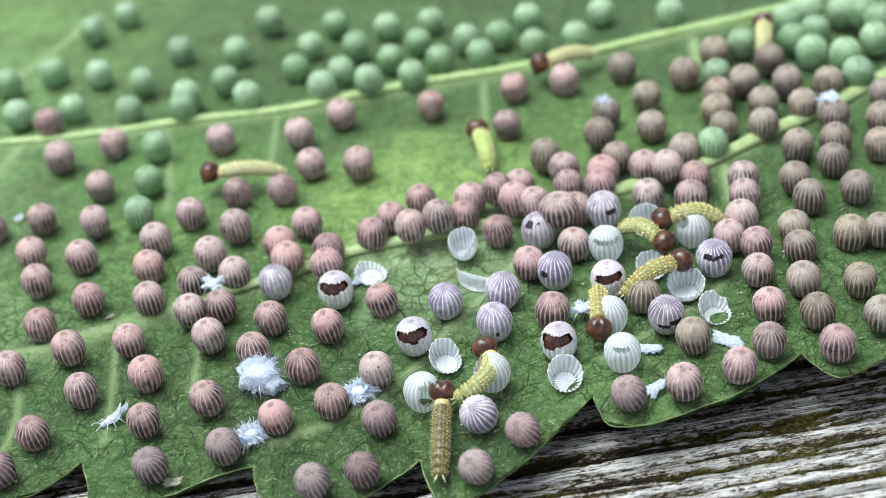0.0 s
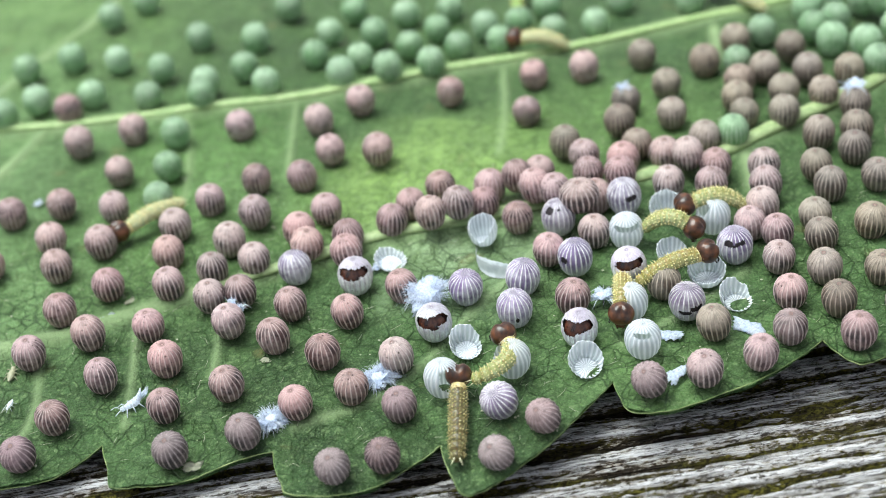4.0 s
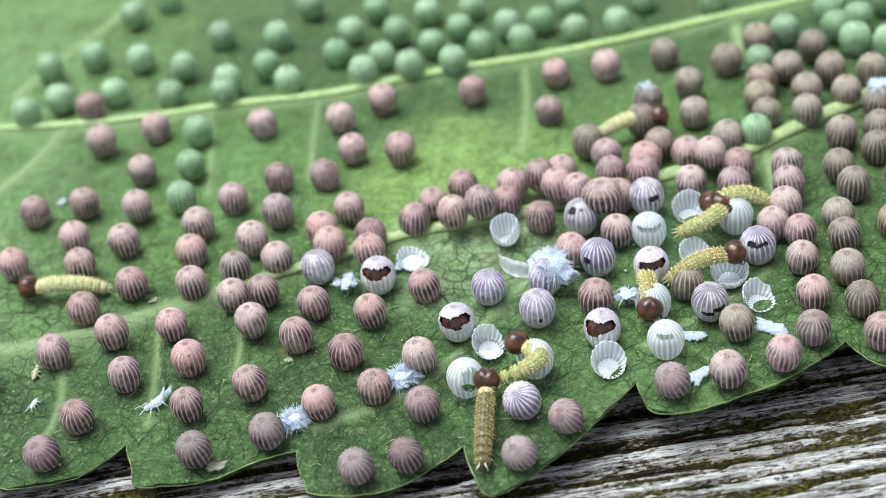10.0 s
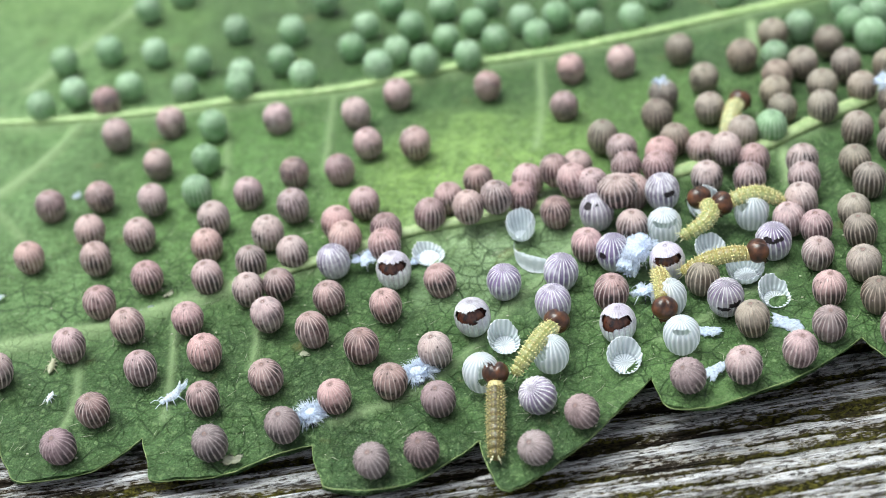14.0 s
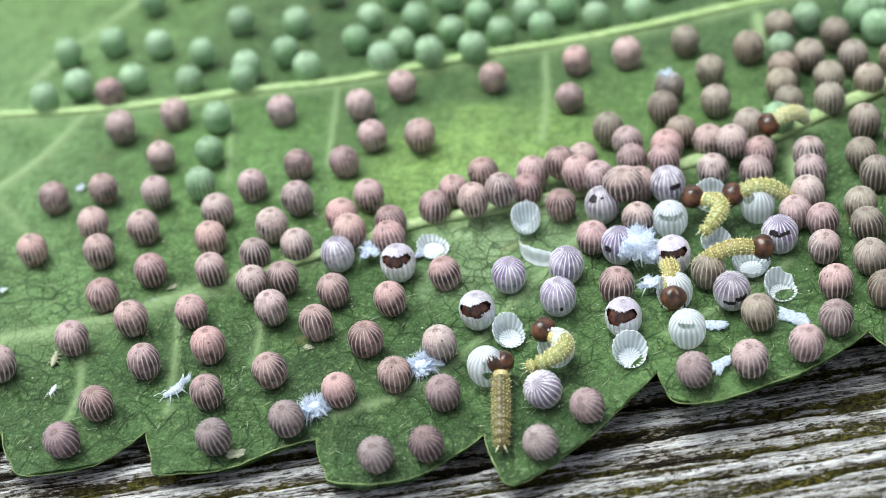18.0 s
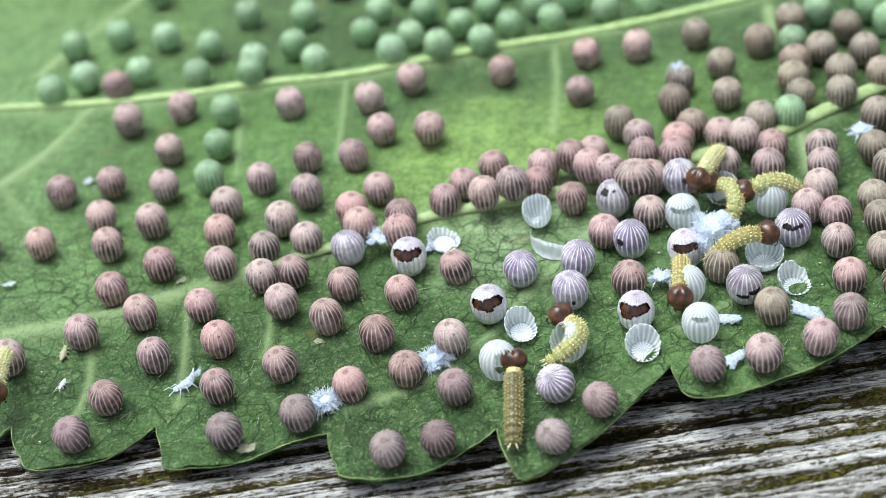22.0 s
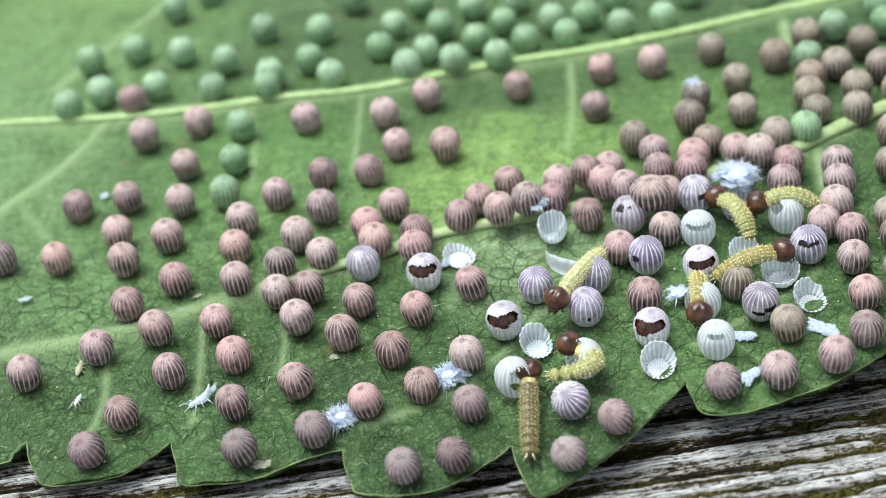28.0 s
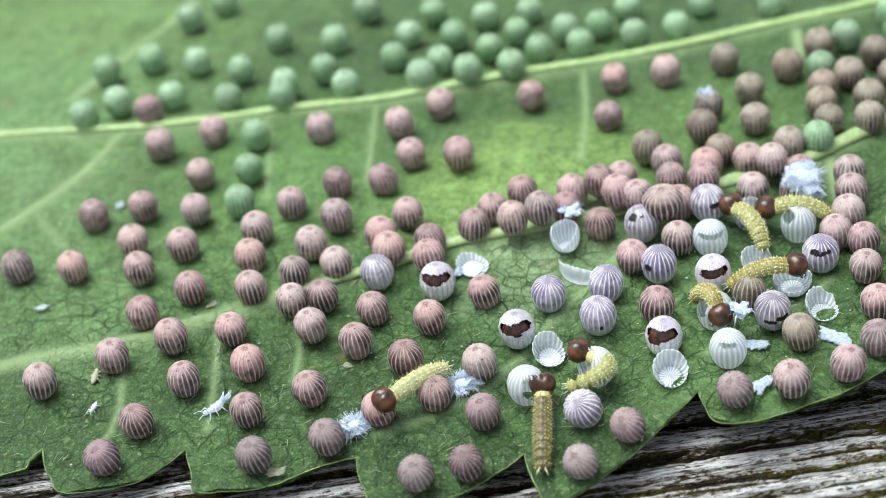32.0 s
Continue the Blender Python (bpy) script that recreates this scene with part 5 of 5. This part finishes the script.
def build_flake(x, y, long, wide, spin, material, label, h=0.03, seed=0):
    """A curled cast skin or scrap of wax."""
    bm = bmesh.new()
    rings = [[bm.verts.new((0, 0, 0))]]
    for r in (0.35, 0.7, 1.0):
        ring = []
        for k in range(22):
            a = 2 * math.pi * k / 22
            rr = r * (1 + (0.45 * noise.noise((math.cos(a) * 1.7, math.sin(a) * 1.7, seed)) + 0.35 * noise.noise((math.cos(a) * 5, math.sin(a) * 5, seed + 9))) * r)
            x0, y0 = 0.5 * long * rr * math.cos(a), 0.5 * wide * rr * math.sin(a)
            ring.append(bm.verts.new((x0 * MM, y0 * MM, (0.25 * x0 * x0 / long + 0.3 * y0 * y0 / wide + 0.09 * noise.noise((x0 * 6, y0 * 6, seed))) * MM)))
        rings.append(ring)
    for k in range(22):
        bm.faces.new((rings[0][0], rings[1][k], rings[1][(k + 1) % 22]))
        for one, two in zip(rings[1:], rings[2:]):
            bm.faces.new((one[k], two[k], two[(k + 1) % 22], one[(k + 1) % 22]))
    bmesh.ops.solidify(bm, geom=bm.faces[:], thickness=0.03 * MM)
    ob = part("flake", bm, material)
    ob.matrix_basis = on_leaf(x, y, h, spin)
    tagged(ob, label, "flake", "scraps on the leaf")


def build_scrap(spot, long, wide, spin, seed):
    """A torn tuft of wax: a few plates and some threads."""
    rnd = random.Random(seed)
    scrap = tagged(new("wax_scrap"), "torn white wax tuft lying on the leaf", "wax scrap", "scraps on the leaf")
    for k in range(4):
        bm = bmesh.new()
        a = rnd.gauss(0, 0.3) + (math.pi if k % 2 else 0)
        petal(bm, rnd, Vector((-0.1 * long * math.cos(a) * MM, -0.1 * long * math.sin(a) * MM, 0.05 * MM)), Vector((math.cos(a), math.sin(a), 0.12)), 0.62 * long * MM * rnd.uniform(0.7, 1.1), 1.5 * wide * MM * rnd.uniform(0.7, 1), -0.15)
        part("wax_plate", bm, WAX, scrap)
    scrap.matrix_basis = on_leaf(*SPOT[spot], 0.06, spin)


build_scrap("FLAKE_A", 0.9, 0.35, -25, 1)
build_scrap("FLAKE_B", 1.15, 0.4, -35, 2)
build_scrap("FLAKE_C", 0.95, 0.3, 40, 3)
build_scrap("FLAKE_I", 0.55, 0.25, 70, 4)
for k, (spot, long, wide, spin, material, h) in enumerate((("FLAKE_D", 0.75, 0.36, 5, WAX, 0.06), ("FLAKE_E", 0.5, 0.25, 50, FLAKE, 0.03),
        ("FLAKE_F", 0.75, 0.4, 15, FLAKE, 0.06), ("DOT", 0.5, 0.4, 60, WAX, 0.15), ("FLAKE_G", 0.6, 0.3, 10, WAX, 0.05), ("FLAKE_H", 0.5, 0.28, -30, FLAKE, 0.06),
        ("FLAKE_J", 0.35, 0.25, 20, WAX, 0.15))):
    build_flake(*SPOT[spot], long, wide, spin, material, "white waxy scrap on the leaf" if material is WAX else "papery cast insect skin on the leaf", h, k)


def wander(ob, rows):
    """Key an insect: rows of seconds, x, y and height over the leaf; it faces the way it goes."""
    out, yaw = [], 0.0
    for k, (t, x, y, h) in enumerate(rows):
        nxt = rows[min(k + 1, len(rows) - 1)]
        if math.hypot(nxt[1] - x, nxt[2] - y) > 0.25:
            aim = math.degrees(math.atan2(nxt[2] - y, nxt[1] - x))
            yaw += max(-55, min(55, (aim - yaw + 180) % 360 - 180))
        out.append((t, on_leaf(x, y, h, yaw)))
    walk(ob, out)


def build_litter():
    """Fine pale hairs and grains lying on the leaf."""
    rnd = random.Random(11)
    ex, ey = np.array(EDGE).T
    bm = bmesh.new()
    count = 0
    while count < 330:
        x, y = rnd.uniform(-22, 22), rnd.triangular(-13, 10, -9)
        if y < np.interp(x, ex, ey) + 0.5:
            continue
        count += 1
        a, long = rnd.gauss(0.5, 0.7), rnd.uniform(0.15, 0.55)
        z = leaf_z(x, y) + 0.05
        mid = (x + 0.5 * long * math.cos(a), y + 0.5 * long * math.sin(a))
        end = (x + long * math.cos(a + 0.3), y + long * math.sin(a + 0.3))
        one, two, three = [Vector((px * MM, py * MM, (leaf_z(px, py) + h) * MM)) for (px, py), h in (((x, y), 0.02), (mid, 0.1), (end, 0.05))]
        cone(bm, one, two, 0.009 * MM, 3, 0.9)
        cone(bm, two, three, 0.008 * MM, 3, 0.4)
    tagged(part("leaf_hair", bm, FLAKE), "fine pale hairs lying on the leaf", "hair", kind="stuff")
    bm = bmesh.new()
    count = 0
    while count < 170:
        x, y = rnd.uniform(-22, 22), rnd.triangular(-13, 10, -6)
        if y < np.interp(x, ex, ey) + 0.4:
            continue
        count += 1
        r = rnd.uniform(0.02, 0.055) * MM
        ball(bm, (x * MM, y * MM, (leaf_z(x, y) + 0.01) * MM), (r, r * rnd.uniform(0.5, 1), r * 0.5), 6, 4)
    for x, y in FEET:
        for _ in range(rnd.randint(1, 4)):
            px, py, r = x + rnd.uniform(-0.25, 0.1), y + rnd.uniform(-0.3, 0.25), rnd.uniform(0.025, 0.055) * MM
            ball(bm, (px * MM, py * MM, (leaf_z(px, py) + 0.06) * MM), (r, r, r * 0.8), 6, 4)
    tagged(part("leaf_grit", bm, FLAKE), "tiny pale grains scattered on the leaf", "grit", kind="stuff")


build_litter()
x, y, h = SPOT_FLUFF
build_woolly("small white fluff stuck on a brown egg", 0.42, 120, 12).matrix_basis = on_leaf(x, y, h, 30)


# ---- what moves ----
def motions():
    crawl(LARVAE["L1"], [(0, -6.90, 6.23, -4.12, 6.29, 0.9), (1, -8.35, 5.28, -6.17, 6.76, 0.7), (2, -9.60, 3.39, -7.63, 5.21, 0.8), (3, -11.21, 3.10,
        -8.49, 4.45, 0.5), (5.5, -10.49, 0.81, -9.36, 3.63, 0.4), (6, -11.49, 1.00, -9.61, 2.46, 0.4), (7, -12.16, 1.27, -9.57, 1.50, 0.5), (8,
        -12.93, 0.17, -10.35, 0.70, 0.7), (9, -13.26, -0.11, -10.70, 0.71, 0.4), (10, -15.04, -0.29, -12.13, -0.49, 0.4), (11, -17.29, -0.73, -14.47,
        -1.00, 0.4), (12, -19.17, -1.12, -16.53, -1.16, 0.4), (16, -19.73, -1.96, -17.92, -1.23, 0.4), (18, -17.79, -2.36, -19.71, -1.46, 0.5), (18.5,
        -16.89, -3.38, -18.92, -2.34, 0.8), (19, -16.01, -4.07, -17.59, -3.39, 1.2), (19.5, -15.81, -5.06, -16.74, -3.35, 1.2), (20, -15.50, -7.14,
        -16.17, -4.37, 1.1), (20.5, -15.36, -7.00, -16.16, -4.32, 1.1), (21, -15.53, -7.28, -16.18, -4.57, 1.1), (21.5, -15.83, -7.23, -16.08, -4.56, 1.1), (22, -15.94, -7.60,
        -15.94, -5.29, 1.1), (22.5, -16.33, -7.63, -16.00, -6.06, 1.0), (25, -19.05, -7.62, -18.36, -6.06,
        0.5), (32, -19.96, -8.13, -19.55, -6.29, 0.5)])
    crawl(LARVAE["L2"], [(0, 3.99, 7.95, 4.36, 5.57, 0.5), (0.5, 4.01, 8.54, 4.37, 5.43, 0.5, 0, 1.5, 0.4), (1, 4.04, 9.53, 4.14, 6.54, 0.5, 0, 1.9, 0.4),
        (1.5, 3.48, 11.62, 4.26, 8.74, 0.5, 0, 2.0, 0.4), (2, 3.71, 12.48, 4.18, 9.77, 0.5, 0, 2.5, 0.4), (2.5, 3.94, 15.54, 4.19, 12.47, 0.5, 0, 1.5,
        0.4), (3, 4.44, 17.89, 4.57, 14.76, 0.6, 0, 0.7, 0.5), (3.5, 5.02, 19.94, 4.98, 15.63, 0.6), (6, 5.79, 22.20, 5.56, 17.67, 0.6), (9, 6.08,
        27.51, 5.49, 21.41, 0.6), (32, 4.57, 29.24, 4.03, 22.94, 0.6)])
    crawl(LARVAE["L3"], [(0, 6.79, 12.12, 9.03, 13.03, 0.9), (1, 5.20, 13.65, 7.90, 13.62, 0.6), (2, 4.62, 14.00, 7.01, 13.07, 0.6), (3, 4.56, 14.65,
        7.01, 13.24, 0.6), (5.5, 6.58, 12.42, 7.99, 13.51, 0.8), (6, 7.20, 11.93, 8.46, 13.05, 0.9), (7, 8.31, 9.37, 8.18, 12.50, 0.6, 0, 0.6, 1.6),
        (8, 8.03, 8.03, 8.50, 11.20, 0.6, 0, 0.6, 1.2), (9, 8.14, 5.37, 7.82, 8.04, 0.6), (10, 9.52, 6.70, 7.11, 6.15, 0.6), (11, 10.71, 5.01, 8.12,
        5.23, 0.9), (12, 11.63, 6.34, 9.11, 6.47, 0.6), (13, 12.02, 6.57, 9.73, 6.11, 0.6), (14, 12.19, 7.01, 11.44, 4.92, 0.6), (14.5, 12.64, 5.92,
        11.70, 4.27, 0.9), (16.5, 13.22, 3.20, 12.73, 5.85, 1.1), (17, 14.33, 4.15, 13.15, 5.93, 0.9), (17.5, 13.56, 4.13, 14.19, 4.72, 0.9), (18,
        12.64, 4.04, 14.11, 4.69, 1.0), (18.5, 11.63, 3.19, 13.10, 3.63, 1.3), (19, 10.45, 2.66, 12.73, 3.31, 1.4), (20, 9.02, 1.87, 11.66, 2.43,
        1.5), (21, 8.40, 2.04, 10.68, 2.37, 1.5), (22, 9.03, 0.10, 10.13, 2.32, 1.4), (23, 7.78, -0.14, 8.72, 1.61, 1.5), (24, 5.76, -2.06, 7.81,
        -0.32, 1.5), (25, 5.23, -2.91, 5.99, -0.66, 1.2), (25.5, 5.04, -3.47, 6.47, -0.58, 1.0), (27.5, 4.37, -2.32, 6.44, -1.10, 1.1), (28, 3.11,
        -4.51, 4.79, -1.82, 1.1), (29, 1.99, -4.08, 4.16, -2.73, 0.9), (29.5, 0.53, -4.00, 3.24, -3.85, 0.8), (30, -0.46, -5.58, 1.89, -4.10, 0.8),
        (30.5, -1.67, -5.80, 1.28, -4.20, 0.7), (31, -1.71, -6.18, 1.14, -4.47, 0.8), (31.5, -2.35, -7.25, -0.43, -5.08, 0.7), (32, -3.33, -8.20,
        -1.32, -6.55, 1.0)], bow=0.15)
    crawl(LARVAE["L4"], [(0, 16.49, 13.64, 16.12, 11.35, 0.9), (1, 16.47, 15.59, 16.68, 12.35, 0.7, 0, 0.8, 0.6), (2, 15.06, 15.42, 16.41, 12.60, 0.7),
        (3, 14.11, 15.99, 16.24, 14.51, 0.6), (6, 13.83, 18.86, 14.76, 15.65, 0.6), (9, 13.25, 24.70, 13.38, 19.40, 0.6), (32, 10.79, 26.68, 11.33,
        21.73, 0.6)])
    crawl(LARVAE["L5"], [(0, 10.59, -0.05, 12.75, 0.00, 0.9), (3, 10.64, -0.05, 12.77, 0.12, 0.9), (6, 10.73, 0.14, 12.83, 0.25, 0.9), (8, 10.74, -0.02,
        12.94, 0.17, 0.9), (9, 10.78, 0.15, 12.88, 0.23, 0.9), (13, 10.67, -0.08, 12.84, 0.17, 0.9), (16.5, 10.57, -0.12, 12.71, -0.28, 0.9), (19,
        10.91, -0.01, 12.87, -0.07, 0.9), (21, 10.81, -0.02, 12.75, -0.15, 0.9), (23, 10.65, -0.48, 12.80, -0.05, 0.9), (25, 10.72, -0.57, 12.81,
        -0.21, 0.9), (28, 10.66, 0.06, 12.80, -0.03, 0.9), (31, 10.69, 0.01, 12.87, -0.22, 0.9), (32, 10.58, 0.32, 12.83, -0.09, 0.9)], arch=0.3)
    crawl(LARVAE["L6"], [(0, 10.50, -1.40, 9.15, 0.05, 0.9, -0.1), (1, 10.34, -1.46, 9.24, 0.14, 0.9, -0.1), (3, 10.64, -1.40, 9.15, -0.50, 0.9, -0.1), (7, 11.24, -1.37,
        9.51, -0.81, 0.9, 0.0), (9, 11.30, -0.60, 9.55, -1.00, 0.9, -0.4), (11, 10.89, 0.39, 9.72, -1.03, 0.9, -0.7), (13, 9.96, 0.46, 9.04, -1.24, 0.9, -0.8), (17, 9.28,
        -0.04, 9.62, -1.56, 0.9, -0.75), (20, 9.52, 0.31, 9.84, -1.55, 0.9, -0.7), (24, 9.46, 0.57, 10.41, -1.09, 0.9, -0.4), (28, 9.24, 0.62, 10.22, -1.33, 0.9, -0.1),
        (31, 9.22, 0.68, 10.24, -1.39, 0.9, -0.15), (32, 9.30, 0.72, 10.26, -1.45, 0.9, -0.2)], bow=-0.7, span=2.9)
    crawl(LARVAE["L7"], [(0, 10.96, -2.65, 8.93, -3.62, 1.0), (3, 11.03, -2.89, 8.63, -3.77, 1.0), (6, 11.31, -2.98, 8.96, -3.65, 1.0), (9, 11.21, -2.97,
        8.99, -3.64, 1.0), (13, 11.46, -3.13, 8.92, -3.48, 1.0), (19, 11.39, -3.32, 9.24, -3.49, 1.0), (23, 11.14, -2.78, 9.17, -3.53, 1.0), (25,
        11.11, -2.96, 9.24, -3.69, 1.0), (28, 11.18, -2.91, 8.87, -3.52, 1.0), (32, 11.18, -3.20, 8.96, -3.51, 1.0)])
    crawl(LARVAE["L8"], [(0, 7.78, -5.47, 7.93, -3.23, 0.7), (6, 7.89, -5.39, 8.13, -3.32, 0.7), (9, 8.05, -5.15, 8.10, -3.25, 0.7), (13, 8.00, -5.40,
        7.96, -3.23, 0.7), (19, 8.14, -5.18, 8.13, -3.16, 0.7), (23, 7.84, -5.51, 8.14, -3.34, 0.7), (28, 8.02, -5.42, 8.14, -3.31, 0.7), (30, 7.93,
        -5.46, 8.03, -3.35, 0.7), (32, 8.37, -5.11, 7.65, -3.80, 0.7)])
    crawl(LARVAE["L9"], [(0, 3.75, -6.00, 2.79, -7.88, 0.8), (1, 3.39, -6.35, 2.75, -7.60, 0.8), (3, 3.70, -6.08, 2.72, -7.75, 0.8), (7, 3.61, -5.95, 2.77, -7.60, 0.8),
        (9, 3.50, -6.14, 2.88, -7.70, 0.8), (11, 3.14, -6.50, 2.84, -7.60, 0.8), (13, 2.98, -6.38, 2.76, -7.75, 0.8), (14, 4.21, -5.69, 2.78, -7.55, 0.8, -0.15), (16.5, 3.70,
        -6.05, 3.00, -7.80, 0.8), (18, 3.55, -6.35, 3.09, -7.70, 0.8), (22, 3.73, -5.93, 3.33, -7.75, 0.8), (25, 3.55, -6.36, 3.03, -7.75, 0.8), (30, 3.42, -6.50, 2.97, -7.60,
        0.8, -0.85), (32, 3.38, -6.40, 3.10, -7.75, 0.8, -0.8)], bow=-0.72, span=3.2)
    crawl(LARVAE["L10"], [(0, 2.23, -7.63, 2.07, -11.21, 0.5), (3, 2.07, -7.52, 1.96, -11.20, 0.5), (6, 2.23, -7.49, 2.02, -11.15, 0.5), (9, 2.30, -7.73,
        2.07, -11.24, 0.5), (13, 2.03, -7.68, 1.95, -11.12, 0.5), (19, 2.05, -7.42, 2.00, -11.14, 0.5), (23, 2.08, -7.62, 1.95, -11.18, 0.5), (28,
        2.06, -7.29, 2.01, -11.20, 0.5), (32, 2.10, -7.55, 2.01, -11.16, 0.5)], arch=0.1)
    wander(WOOL["W1"], [(0, -4.21, -5.79, 0.5), (0.5, -2.36, -4.57, 0.6), (1, -1.75, -4.66, 0.8), (1.5, -1.74, -4.83, 0.8), (2, -1.10, -4.76, 0.8), (2.5,
        -0.64, -4.23, 0.6), (3, -0.22, -3.78, 0.5), (3.5, 0.42, -3.13, 0.5), (5.5, 2.25, -3.28, 0.8), (6, 2.51, -3.71, 0.9), (7, 2.37, -3.70, 0.9),
        (8, 2.49, -3.40, 0.9), (9, 3.36, -3.26, 0.9), (9.5, 4.38, -3.03, 1.0), (10, 4.74, -2.61, 1.0), (11, 5.36, -2.15, 0.7), (12, 6.56, -2.18, 0.8),
        (13, 6.90, -2.54, 0.8), (14, 7.16, -2.16, 0.8), (16.5, 6.64, -2.38, 0.9), (17.5, 6.95, -2.50, 0.9), (19, 7.71, -1.80, 1.2), (20, 8.62, -1.57,
        1.2), (21, 8.94, -1.87, 1.2), (22, 9.28, -2.40, 1.2), (23, 9.33, -2.39, 1.2), (24, 9.23, -2.03, 1.2), (25, 8.29, -1.69, 1.2), (25.5, 7.95,
        -2.07, 1.1), (27.5, 9.86, 1.10, 1.2), (28, 10.09, 1.61, 1.2), (29, 9.17, 0.73, 1.3), (29.5, 8.67, 0.87, 1.3), (30, 8.80, 1.59, 1.3), (30.5,
        9.20, 1.37, 1.3), (31, 9.37, 1.11, 1.3), (31.5, 10.11, 1.24, 1.3), (32, 12.03, 1.40, 1.4)])
    wander(WOOL["W2"], [(0, -6.19, -1.00, 1.0), (1, -6.32, -1.03, 1.0), (2, -6.78, -1.10, 1.0), (3, -6.38, -2.11, 0.9), (5.5, -5.39, -3.22, 0.3), (6,
        -5.00, -3.25, 0.3), (7, -4.55, -3.08, 0.3), (7.5, -4.70, -2.55, 0.3), (8, -3.86, -1.59, 0.3), (9, -2.97, -1.69, 0.3), (13, -2.74, -0.63, 0.4),
        (19, -2.75, -0.58, 0.4), (23, -2.89, -0.06, 0.6), (24, -2.74, 0.54, 0.6), (25, -1.78, 0.86, 0.6), (25.5, -1.19, 0.89, 0.6), (27.5, 2.44, 1.20,
        1.0), (28, 2.60, 1.21, 1.1), (29, 3.21, 0.97, 1.1), (32, 3.39, 1.23, 1.1)])
    wander(WOOL["W4"], [(0, 17.86, 6.52, 1.3), (9, 18.15, 6.43, 1.3), (13, 17.85, 6.57, 1.3), (16.5, 16.40, 5.86, 1.3), (18, 13.78, 4.61, 1.2), (19,
        13.41, 4.58, 1.2), (20, 15.05, 4.21, 0.8), (21, 15.14, 3.11, 0.8), (23, 15.95, 3.11, 0.8), (24, 16.18, 3.42, 0.8), (25.5, 17.24, 3.45, 0.8),
        (32, 18.04, 4.37, 0.8)])
    wander(WOOL["W5"], [(0, 7.33, -3.87, 0.4), (3, 7.29, -3.94, 0.4), (6, 7.38, -3.79, 0.4), (13, 7.41, -3.94, 0.4), (19, 7.49, -3.86, 0.4), (23, 7.36,
        -3.86, 0.4), (28, 7.46, -3.84, 0.4), (30, 7.79, -3.70, 0.9), (30.5, 8.25, -3.56, 1.0), (31, 8.17, -3.96, 1.1), (31.5, 8.39, -4.03, 1.1), (32,
        8.97, -5.20, 1.1)])


motions()
